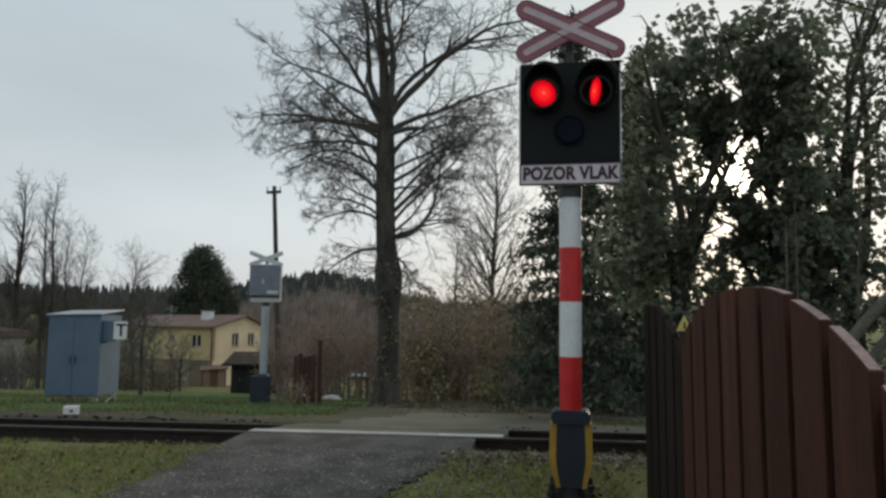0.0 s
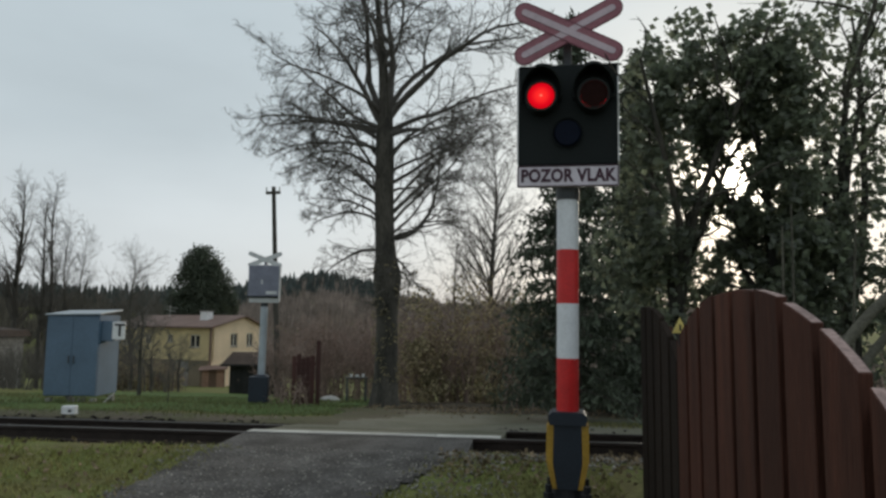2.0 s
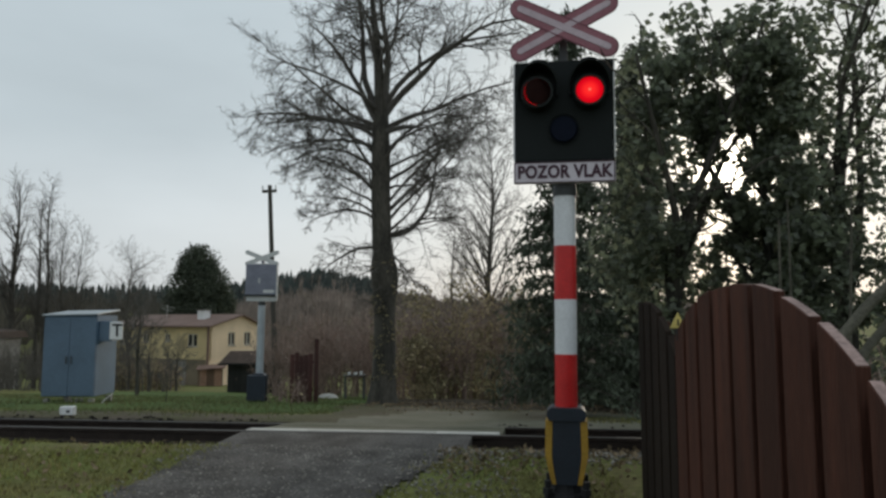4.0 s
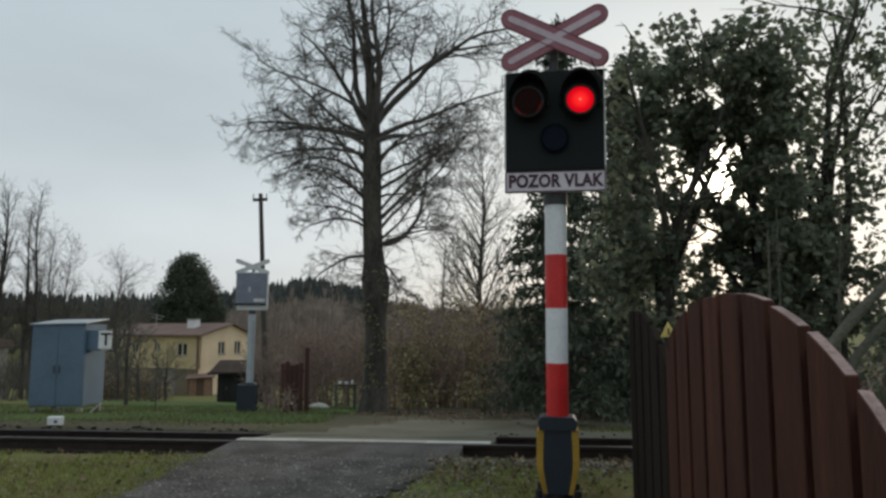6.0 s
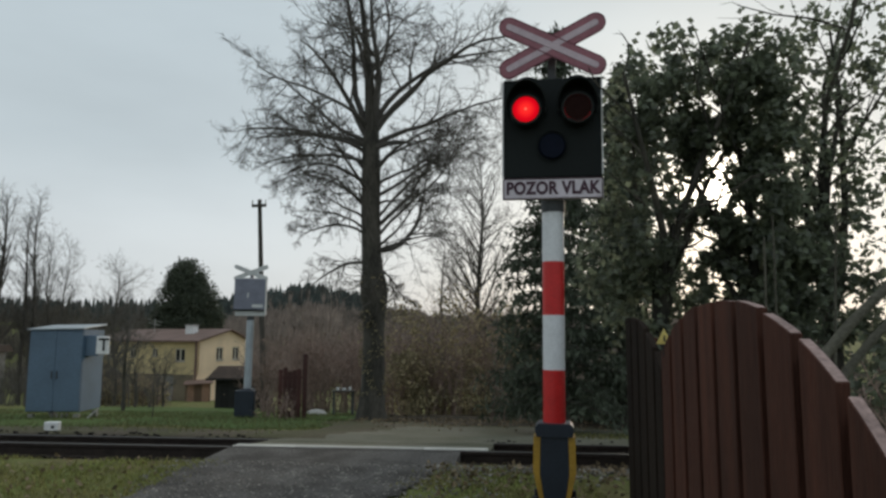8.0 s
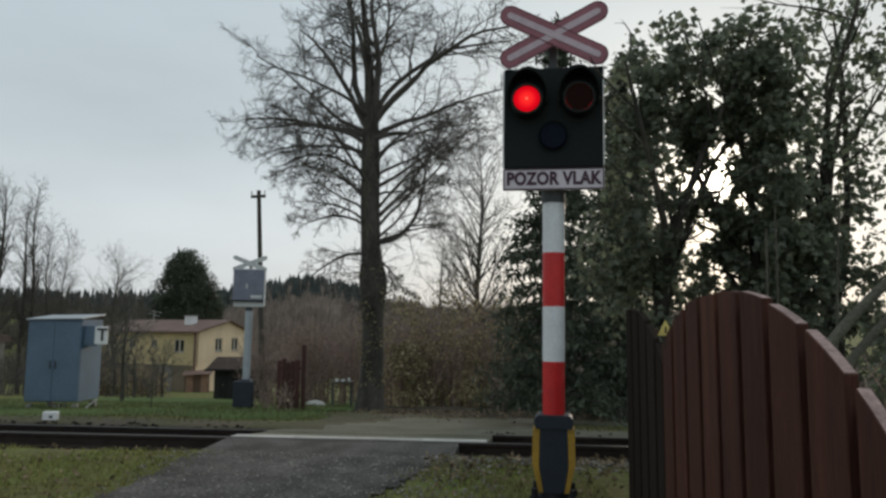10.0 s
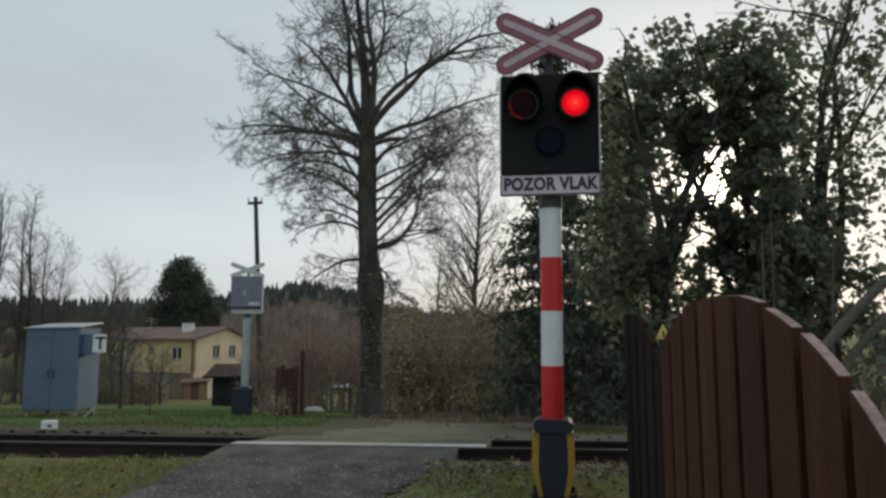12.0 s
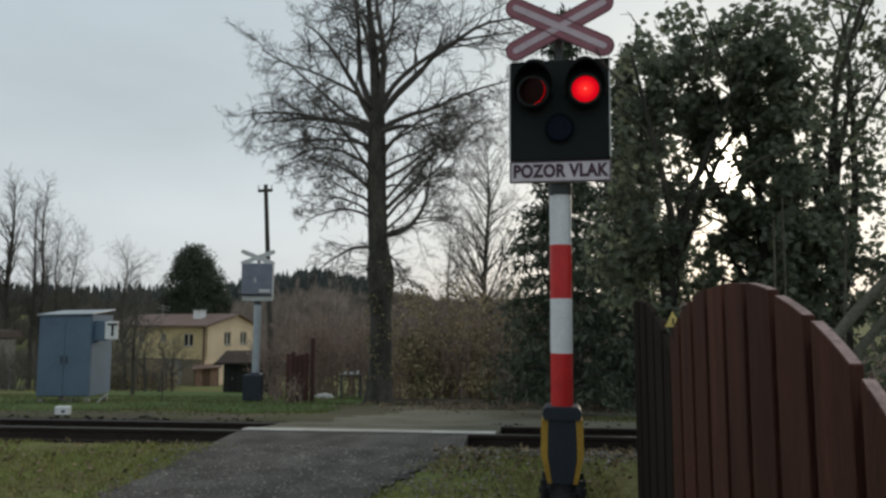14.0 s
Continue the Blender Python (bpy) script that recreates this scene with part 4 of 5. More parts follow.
    part("mark", prism(bmesh.new(), ((-0.005, 0.012), (0.005, 0.012), (0.004, 0.042), (-0.004, 0.042)), -0.005, -0.0032), M["black"], tag, "black mark")
    part("clip", boxed(-0.005, 0.035, 0.0, 0.012, -0.06, 0.02), M["iron"], tag)


build_fence()


# ---------------------------------------------------------------- trees
def grow(acc, rng, p, d, length, r, level, spec, bend=0.0):
    """One bough and its side shoots, bending up or down by an angle. spec: per level (segments, shoots, length ratio, wander, lift)."""
    seg, shoots, ratio, wander, lift = spec[level]
    step = length / seg
    pts = [(p.copy(), d.copy(), r)]
    for i in range(seg):
        d = (d + Vector(rng.normal(0, wander, 3)) + Vector((0, 0, lift))).normalized()
        if bend:
            flat = Vector((d.x, d.y, 0)).normalized()
            d = Quaternion(flat.cross(Vector((0, 0, 1))), bend / seg) @ d
        q = p + d * step
        r2 = r * (1 - 0.84 * ((i + 1) / seg) ** 0.75) + 0.003 if level < len(spec) - 1 else r * (1 - 0.6 * (i + 1) / seg)
        r1 = pts[-1][2]
        acc.tube(p, q, r1, r2, 6 if level == 0 else 4 if level == 1 else 3)
        p = q
        pts.append((p.copy(), d.copy(), r2))
    if level + 1 < len(spec):
        for k in range(shoots):
            t = 0.28 + 0.72 * (k + rng.uniform(0, 1)) / shoots
            i = min(seg - 1, int(t * seg))
            f = t * seg - i
            (a, da, ra), (b, db, rb) = pts[i], pts[i + 1]
            q = a.lerp(b, f)
            side = Vector(rng.normal(0, 1, 3)).cross(da).normalized()
            ang = rng.uniform(0.55, 1.05)
            nd = (da * math.cos(ang) + side * math.sin(ang)).normalized()
            grow(acc, rng, q, nd, length * ratio * rng.uniform(0.6, 1.15) * (1.1 - 0.45 * t), max(0.0038, (ra + (rb - ra) * f) * 0.52), level + 1, spec)


def build_big_tree():
    rng = np.random.default_rng(21)
    x, y = -1.36, 18.0
    z = land(x, y)
    tree = thing("bare_tree", pose(x, y, z - 0.1), "tall old leafless tree with a thick knotty trunk and fine twigs", "tree")
    acc = Acc()
    rings = ((0, 0.43), (0.35, 0.34), (0.9, 0.29), (1.6, 0.268), (2.2, 0.265), (2.8, 0.290), (3.15, 0.345), (3.45, 0.335), (3.75, 0.268), (4.2, 0.250), (5.2, 0.242), (6.2, 0.230), (7.0, 0.218), (7.4, 0.185), (7.9, 0.150), (8.5, 0.125), (9.2, 0.100), (10.0, 0.078), (10.8, 0.050), (11.5, 0.02))
    n = 14
    for k, (h, r) in enumerate(rings):
        cx = 0.05 * math.sin(h * 0.8) - 0.012 * h - (0.10 * (h - 7.4) if h > 7.4 else 0.0)
        for i in range(n):
            t = 2 * math.pi * i / n
            rr = r * (1 + 0.13 * noise.noise(Vector((math.cos(t) * 1.5, math.sin(t) * 1.5, h * 1.4))))
            acc.v.append(Vector((cx + rr * math.cos(t), rr * math.sin(t), h)))
        if k:
            for i in range(n):
                j = (i + 1) % n
                acc.f.append(((k - 1) * n + i, (k - 1) * n + j, k * n + j, k * n + i))
    me = acc.mesh("trunk", M["bark"], True)
    new("trunk", me).parent = tree
    limbs = Acc()
    spec = ((11, 13, 0.42, 0.10, 0.0), (6, 9, 0.50, 0.24, 0.0), (3, 6, 0.60, 0.30, 0.0), (2, 0, 0, 0.3, 0.0))
    # height, bearing (0 is to the right, 90 away), rise, bend along its length, length, thickness
    boughs = ((6.85, 180, 34, -46, 3.5, 0.085), (7.0, 174, 16, 14, 2.9, 0.062), (6.95, 178, 62, -14, 3.7, 0.095), (7.0, 168, 70, 8, 4.6, 0.110), (7.2, 10, 78, 6, 4.8, 0.110), (8.3, 196, 66, 0, 3.0, 0.060), (8.6, 20, 64, 0, 2.8, 0.055), (9.2, 170, 62, 4, 2.4, 0.045),
              (7.15, 4, 60, -58, 4.5, 0.112), (7.3, -8, 64, -14, 4.4, 0.090), (6.85, 3, 36, 8, 3.5, 0.075), (4.7, 2, 42, 12, 3.8, 0.060), (4.25, 0, -14, 78, 2.8, 0.080), (5.1, 178, 46, -52, 2.5, 0.050), (5.8, 182, 48, -60, 2.6, 0.050),
              (3.9, 178, 14, -60, 1.8, 0.050), (3.95, 2, -40, -20, 1.3, 0.034), (5.5, 8, 30, 24, 3.4, 0.050), (6.2, -4, 44, -24, 3.2, 0.050), (6.4, 172, 36, -40, 2.8, 0.052), (4.5, 186, 34, -52, 1.9, 0.040), (4.4, 12, 52, 6, 3.6, 0.050),
              (7.2, 92, 62, -10, 4.0, 0.075), (7.0, -84, 58, -20, 3.4, 0.062), (6.5, 128, 40, -34, 3.3, 0.052), (6.0, -50, 36, -26, 3.0, 0.048), (5.6, 232, 34, -40, 3.0, 0.046), (7.3, 215, 46, -30, 3.3, 0.056), (5.2, 60, 36, -14, 3.0, 0.045),
              (5.0, 130, 38, -34, 2.5, 0.042), (4.6, 205, 40, -48, 1.9, 0.036), (4.9, 165, 36, -46, 2.2, 0.040), (5.3, -150, 36, -44, 2.4, 0.040), (6.1, 160, 50, -50, 3.0, 0.048), (6.6, 196, 40, -40, 3.0, 0.050), (4.2, 28, 40, -10, 2.9, 0.042), (4.9, -22, 40, -16, 3.1, 0.042), (5.8, 26, 36, -24, 3.2, 0.045), (4.1, -30, 34, -30, 2.6, 0.038))
    for h, b, e, bend, ln, r in boughs:
        b, e = radians(b), radians(e)
        d = Vector((math.cos(b) * math.cos(e), math.sin(b) * math.cos(e), math.sin(e)))
        grow(limbs, rng, Vector((0.05 * math.sin(h * 0.8) - 0.012 * h, 0, h)) + d * 0.08, d, ln, r, 0, spec, radians(bend))
    # broken stub below the fork
    stub = [Vector((0.02 + 0.86 * t, -0.10, 6.84 + 0.36 * t - 0.24 * t * t)) for t in (0, 0.25, 0.5, 0.75, 1.0)]
    limbs.path(stub, [0.085, 0.07, 0.06, 0.05, 0.03], 6)
    # short shoots on the knotty stem
    for _ in range(70):
        h, b = rng.uniform(2.4, 4.4), rng.uniform(0, 6.28)
        d = Vector((math.cos(b), math.sin(b), rng.uniform(-0.5, 0.7))).normalized()
        grow(limbs, rng, Vector((d.x * 0.25, d.y * 0.25, h)), d, rng.uniform(0.4, 1.1), 0.012, 2, spec)
    ivy = []
    for _ in range(1200):
        h, b = rng.uniform(0.7, 3.6), rng.uniform(0, 6.28)
        rr = 0.27 + 0.06 * rng.uniform()
        if noise.noise(Vector((math.cos(b), math.sin(b), h * 1.5))) > 0.0:
            ivy.append((rr * math.cos(b), rr * math.sin(b), h))
    new("ivy", leaf_mesh("ivy", ivy, 0.075, M["leaf_brown"], rng)).parent = tree
    me = limbs.mesh("crown", M["twig"])
    new("crown", me).parent = tree


build_big_tree()


def bare_tree(name, rng, x, y, height, spread, stem_r, boughs, label, group="", material="twig", spec=None, rise=(30, 65), twig=0.45):
    z = land(x, y)
    tree = thing(name, pose(x, y, z - 0.1), label, "tree", group)
    tr = Acc()
    p, prev = Vector((0, 0, 0)), stem_r
    path = [p]
    for i in range(7):
        q = Vector((0.010 * height * math.sin(i * 1.3 + x), 0.012 * height * math.cos(i + y), height * (i + 1) / 7))
        r = stem_r * (1 - 0.93 * (i + 1) / 7)
        tr.tube(p, q, prev, r, 7)
        p, prev = q, r
        path.append(p)
    new("trunk", tr.mesh("trunk", M["bark"], True)).parent = tree
    cr = Acc()
    spec = spec or ((5, 7, twig, 0.12, 0.05), (3, 6, 0.5, 0.2, 0.02), (2, 0, 0, 0.25, 0.0))
    for k in range(boughs):
        t = 0.25 + 0.73 * (k + rng.uniform(0, 1)) / boughs
        i = min(6, int(t * 7))
        q = path[i].lerp(path[i + 1], t * 7 - i)
        b, e = rng.uniform(0, 6.28), radians(rng.uniform(*rise))
        d = Vector((math.cos(b) * math.cos(e), math.sin(b) * math.cos(e), math.sin(e)))
        grow(cr, rng, q, d, spread * rng.uniform(0.7, 1.2) * (1.25 - 0.8 * t), stem_r * 0.35 * (1.15 - t), 0, spec)
    new("crown", cr.mesh("crown", M[material])).parent = tree
    return tree


def build_bare_trees():
    rng = np.random.default_rng(5)
    for x, y, h, s, r in ((-29.1, 50, 14.2, 3.2, 0.30), (-27.4, 50, 12.8, 2.5, 0.17), (-26.85, 50, 14.3, 2.6, 0.17), (-31.3, 49, 12.5, 3.2, 0.18), (-25.3, 49, 11.2, 2.8, 0.12), (-24.7, 50, 10.4, 2.6, 0.10)):
        bare_tree("bare_tree", rng, x, y, h, s, r, 52, "slender leafless tree with upright grey twigs", "tall bare trees by the garden", rise=(48, 74))
    bare_tree("bare_tree", np.random.default_rng(9), -24.2, 57, 10.4, 4.2, 0.18, 60, "leafless garden tree with a round twiggy crown", rise=(20, 60))
    bare_tree("bare_tree", rng, 2.05, 29, 10.4, 2.8, 0.16, 80, "leafless tree with fine light twigs behind the hedge", rise=(35, 65))
    bare_tree("bare_tree", rng, 0.6, 31, 8.0, 2.2, 0.09, 30, "thin leafless tree behind the hedge", rise=(40, 68))
    bare_tree("fruit_tree", rng, -9.8, 24, 3.6, 1.7, 0.07, 16, "small leafless fruit tree on the meadow")
    bare_tree("fruit_tree", rng, -12.2, 27, 3.4, 1.8, 0.07, 16, "small leafless fruit tree on the meadow")
    for x, y, h in ((-17.3, 44, 3.6), (-16.0, 45, 3.0), (-18.9, 45, 3.9), (-20.4, 46, 3.2)):
        bare_tree("fruit_tree", rng, x, y, h, 1.7, 0.09, 34, "small leafless fruit tree with a dense twiggy crown", "fruit trees below the house", rise=(25, 65))
    bare_tree("fruit_tree", rng, -5.6, 15.2, 1.5, 0.3, 0.014, 7, "thin leafless sapling beside the grey-blue cabinet")


build_bare_trees()


def shrub(name, rng, blob_list, stems, label, leaf=None, leaves=0, size=0.1, material="twig_red", category="shrub"):
    """A bare or half-bare shrub: many thin stems from the ground, with leaves caught in them."""
    sh = thing(name, pose(0, 0, 0), label, category)
    acc = Acc()
    spec = ((4, 6, 0.45, 0.10, 0.04), (3, 4, 0.5, 0.18, 0.03), (2, 0, 0, 0.2, 0.0))
    for k in range(stems):
        bx, by, bz, rx, ry, rz = blob_list[k % len(blob_list)][:6]
        x, y = bx + rng.uniform(-0.9, 0.9) * rx, by + rng.uniform(-0.9, 0.9) * ry
        z = land(x, y)
        top = bz + rz * math.sqrt(max(0.05, 1 - ((x - bx) / rx) ** 2)) * rng.uniform(0.6, 1.05)
        d = Vector((rng.normal(0, 0.18), rng.normal(0, 0.18), 1)).normalized()
        grow(acc, rng, Vector((x, y, z - 0.05)), d, max(0.4, top - z), 0.02, 0, spec)
    bw = new("branchwork", acc.mesh("branchwork", M[material]))
    bw.parent = sh
    tagged(bw, kind="stuff")
    if leaves:
        pts = blob_points(rng, [(*b[:6], leaves / len(blob_list)) for b in blob_list], 0.42, 1.3, 0.4)
        pts = [p for p in pts if p[2] > land(p[0], p[1])]
        new("foliage", leaf_mesh("foliage", pts, size, M[leaf], rng)).parent = sh
    return sh


def build_shrubs():
    rng = np.random.default_rng(11)
    # withered hedge behind the big tree
    for x0, x1, top, n in ((-1.6, 0.2, 2.6, 7600), (0.1, 1.9, 2.95, 8200), (1.8, 3.6, 2.6, 7600)):
        xm, rx = (x0 + x1) / 2, (x1 - x0) / 2 * 1.25
        shrub("hedge_bush", rng, [(xm, 24, 0.2, rx, 1.2, top - 0.2), (xm + 0.3, 23.4, -0.5, rx, 1.0, top - 1.0)], 40, "dense hedge bush with withered brown-green leaves", "leaf_brown", n, 0.12)
    # reddish bare shrubs in the hollow
    for x, y, rx, top in ((-5.2, 27, 1.6, 1.6), (-3.6, 26, 1.5, 1.5), (-2.2, 27, 1.2, 1.7), (-6.6, 33, 2.0, 1.4), (-4.2, 33, 2.2, 1.8), (-1.2, 33, 2.0, 2.0)):
        shrub("bare_shrub", rng, [(x, y, -0.4, rx, 1.0, top + 0.4)], 42, "nearly leafless reddish-brown shrub in the hollow", "leaf_red", 1100, 0.10)
    for x, y, rx, top in ((-16.6, 34, 1.6, 0.2), (-14.4, 36, 1.6, -0.2), (-20.5, 36, 2.2, 0.6), (-24, 38, 2.4, 0.4)):
        shrub("bare_shrub", rng, [(x, y, -1.6, rx, 1.0, top + 1.6)], 34, "leafless garden shrub below the house", material="twig")
    for x, y, rx, top in ((-18.9, 47, 1.4, -0.9), (-17.2, 46, 1.2, -1.5), (-20.6, 47, 1.3, -1.0), (-21.6, 50, 1.6, -0.9), (-19.3, 51, 1.5, -1.4), (-23.6, 48, 1.6, -0.3), (-26.2, 40, 1.6, -0.6)):
        shrub("garden_bush", rng, [(x, y, -2.4, rx, 1.0, top + 2.4)], 24, "half-bare brownish garden bush in front of the house", "leaf_brown", 900, 0.22)
    for x, y, rx, top in ((-26.6, 44, 1.3, 0.2), (-25.2, 43, 1.2, -0.4), (-27.8, 43, 1.2, -0.6), (-23.9, 46, 1.3, -0.2), (-22.2, 52, 1.5, 0.4)):
        shrub("bare_shrub", rng, [(x, y, -2.2, rx, 1.0, top + 2.2)], 40, "dark leafless thicket below the tall trees", material="twig")
    # dark evergreen hedge beside the lane, under the trees
    for x, y, r, top, n in ((3.9, 15.5, 1.5, 1.5, 13000), (5.8, 15.0, 1.6, 1.7, 11000), (2.6, 17.5, 1.0, 1.5, 8000), (8.0, 15.0, 1.8, 2.2, 10000), (10.6, 15.4, 1.9, 2.2, 9000)):
        shrub("evergreen_bush", rng, [(x, y, -0.1, r, 1.0, top + 0.1), (x, y - 0.3, -0.4, r, 1.0, 0.9)], 12, "dark evergreen bush in the shade of the trees", "needle", n * 1.5, 0.07)
    for x, y, r, top, n in ((2.3, 5.6, 0.5, 1.35, 1500), (3.2, 5.7, 0.6, 1.5, 1900), (4.1, 5.6, 0.6, 1.6, 1900), (3.3, 5.0, 0.55, 1.45, 2000), (4.0, 4.8, 0.6, 1.5, 2000), (2.8, 4.7, 0.4, 1.15, 1300)):
        shrub("evergreen_bush", rng, [(x, y, 0.5, r, 0.45, top - 0.5), (x, y - 0.1, 0.2, r, 0.4, 0.5)], 10, "dark evergreen bush in the garden behind the fence", "leaf", n, 0.075)
    shrub("weeds", rng, [(-3.3, 16.5, -0.6, 0.5, 0.3, 0.75)], 16, "dry weeds at the foot of the far signal", "leaf_brown", 160, 0.07, category="weeds")


build_shrubs()


def build_conifer(rng, x, y, height, radius, label, name="conifer", n=7000, size=0.16, base=0.5):
    z = land(x, y)
    t = thing(name, pose(x, y, z - 0.05), label, "tree")
    tr = Acc()
    tr.tube(Vector((0, 0, 0)), Vector((0, 0, height)), 0.02 * height + 0.03, 0.01, 8)
    tiers = int(height / 0.30)
    pts = []
    for i in range(tiers):
        h = base + (height - base) * (i + 0.5) / tiers
        r = radius * (1 - (h - base) / (height - base)) ** 0.8 + 0.06
        for k in range(9):
            b = rng.uniform(0, 6.28)
            ln = r * rng.uniform(0.65, 1.15)
            a = Vector((0, 0, h))
            tip = Vector((math.cos(b) * ln, math.sin(b) * ln, h - 0.18 * ln + rng.normal(0, 0.05)))
            tr.tube(a, tip, 0.02, 0.004, 3)
            m = max(4, int(n / (tiers * 9) * (0.35 + 1.3 * ln / radius)))
            u = rng.uniform(0.2, 1.0, m)
            for q in u:
                p = a.lerp(tip, q)
                w = 0.10 * ln + 0.03
                pts.append((p.x + rng.normal(0, w), p.y + rng.normal(0, w), p.z + rng.normal(0, 0.05) - 0.06 * q))
    new("trunk", tr.mesh("trunk", M["bark"])).parent = t
    new("needles", leaf_mesh("needles", pts, size, M["needle"], rng, 0.4, 0.9)).parent = t
    return t


def build_garden_trees():
    rng = np.random.default_rng(33)
    build_conifer(rng, 2.08, 11.6, 6.75, 1.2, "dark green spruce with drooping twigs behind the signal", "spruce", 15000, 0.15)
    build_conifer(rng, 3.66, 13.6, 6.9, 1.15, "dark green spruce behind the garden trees", "spruce", 11000, 0.2)
    build_conifer(np.random.default_rng(41), 3.95, 8.2, 2.7, 0.85, "dark green young spruce behind the fence", "spruce", 7000, 0.11)
    # broad-leaved evergreens behind the fence: (x, y, z, rx, ry, rz, leaves)
    crowns = (
        ("broadleaf_tree", 2.15, 6.7, 1.30, ((1.95, 6.5, 2.6, 0.42, 0.5, 0.9, 1500), (2.05, 6.6, 3.4, 0.48, 0.5, 0.6, 1200), (2.35, 6.7, 3.75, 0.5, 0.5, 0.55, 1100), (1.85, 6.6, 1.9, 0.5, 0.5, 0.7, 1500), (2.3, 6.9, 1.7, 0.45, 0.5, 0.5, 800), (2.55, 6.8, 3.1, 0.3, 0.4, 0.4, 700), (2.45, 6.8, 2.45, 0.25, 0.4, 0.35, 450))),
        ("broadleaf_tree", 3.05, 6.6, 1.35, ((3.12, 6.5, 2.8, 0.36, 0.45, 1.15, 3600), (2.95, 6.5, 3.7, 0.55, 0.5, 0.55, 1300), (3.1, 6.5, 1.8, 0.42, 0.45, 0.8, 2300), (2.6, 6.6, 3.3, 0.28, 0.4, 0.45, 500), (2.72, 6.7, 1.8, 0.3, 0.4, 0.45, 700), (2.75, 6.6, 2.4, 0.2, 0.35, 0.4, 420), (3.4, 6.6, 1.9, 0.3, 0.4, 0.55, 1000))),
        ("broadleaf_tree", 3.85, 6.9, 1.35, ((3.75, 6.8, 3.3, 0.6, 0.6, 0.9, 720), (3.7, 6.8, 2.3, 0.5, 0.5, 0.8, 900), (4.2, 6.9, 2.8, 0.6, 0.6, 1.2, 1000), (3.9, 6.7, 1.5, 0.7, 0.5, 0.5, 1000), (4.4, 6.9, 4.0, 0.6, 0.6, 0.6, 500), (3.75, 6.8, 4.25, 0.5, 0.5, 0.45, 260), (4.35, 6.9, 4.7, 0.55, 0.5, 0.45, 220))),
    )
    k = 0.83
    for name, x, y, fork, blobs in crowns:
        x, y, fork = x * k, y * k, 1.3 + (fork - 1.3) * k
        blobs = [(b[0] * k, b[1] * k, 1.3 + (b[2] - 1.3) * k, b[3] * k, b[4] * k, b[5] * k, b[6]) for b in blobs]
        t = thing(name, pose(0, 0, 0), "dense broad-leaved evergreen tree behind the board fence", "tree", "evergreen trees behind the fence")
        tr, z = Acc(), land(x, y)
        base, top = Vector((x, y, z - 0.1)), Vector((x, y, fork))
        tr.tube(base, top, 0.11, 0.085, 9)
        spec = ((5, 5, 0.45, 0.10, 0.03), (3, 4, 0.5, 0.2, 0.03), (2, 0, 0, 0.25, 0))
        for bx, by, bz, rx, ry, rz, n in blobs:
            d = Vector((bx, by, bz + rz * 0.6)) - top
            grow(tr, rng, top, d.normalized(), max(0.6, d.length), 0.045, 0, spec)
        new("trunk", tr.mesh("trunk", M["bark"], True)).parent = t
        pts = blob_points(rng, [(*b[:6], b[6] * (3.5 if b[2] > 2.8 else 2.45) * (0.86 if x < 2.0 else 1.5 if x < 2.8 else 0.70 if b[2] > 2.3 else 1.25)) for b in blobs], 0.60, 5.5, 0.5)
        # the open gap between the two nearer crowns
        pts = np.array([p for p in pts if not (((p[0] - 2.26 - 0.407 * (p[1] - 5.5)) / 0.085) ** 2 + ((p[2] - 2.43 - 0.2 * (p[1] - 5.5)) / 0.20) ** 2 < 0.9 + 1.3 * noise.noise(Vector(p) * 9))])
        new("foliage", leaf_mesh("foliage", pts, 0.066, M["leaf"], rng)).parent = t
    # bare leaning boughs over the fence
    for a, k, b, r in (((1.75, 4.0, -0.05), (1.75, 4.0, 1.35), (3.7, 4.2, 2.2), 0.042), ((2.0, 4.1, -0.05), (1.96, 4.1, 1.34), (3.9, 4.3, 2.05), 0.034)):
        acc = Acc()
        a, k, b = Vector(a), Vector(k), Vector(b)
        ts = [i / 14 for i in range(15)]
        acc.path([a * (1 - t) ** 2 + k * (2 * t * (1 - t)) + b * t * t for t in ts], [r * (1.1 - 0.6 * t) for t in ts])
        ob = new("leaning_stem", acc.mesh("leaning_stem", M["stem"], True))
        tagged(ob, "bare leaning stem of a garden shrub behind the fence", "stem", "leaning stems behind the fence")
    # thin upright stems in front of the crowns
    for x, y, dx, top, r in ((2.22, 4.62, -0.05, 1.95, 0.016), (2.32, 4.66, -0.07, 2.10, 0.013), (2.75, 4.9, 0.06, 2.3, 0.015)):
        acc = Acc()
        ts = [i / 10 for i in range(11)]
        acc.path([Vector((x + dx * t + 0.02 * math.sin(5 * t + x), y, -0.05 + (top + 0.05) * t)) for t in ts], [r * (1.1 - 0.7 * t) for t in ts], 6)
        tagged(new("sapling_stem", acc.mesh("sapling_stem", M["stem"], True)), "thin pale upright stem behind the fence", "stem", "upright stems behind the fence")
    # round-topped dark evergreen by the house
    x, y = -24.9, 76
    z = land(x, y)
    t = thing("evergreen_tree", pose(0, 0, 0), "dense dark green evergreen tree beside the yellow house", "tree")
    tr = Acc()
    tr.tube(Vector((x, y, z - 0.1)), Vector((x, y, 7.8)), 0.25, 0.05, 8)
    new("trunk", tr.mesh("trunk", M["bark"])).parent = t
    blobs = ((x, y, 1.6, 3.6, 2.6, 4.2, 5600), (x - 0.1, y, 4.8, 3.1, 2.4, 3.0, 4600), (x - 0.1, y, 6.9, 2.2, 1.9, 2.3, 3200), (x + 1.9, y, 2.6, 1.9, 1.6, 2.6, 1800), (x - 2.1, y, 2.2, 1.9, 1.6, 2.8, 1800))
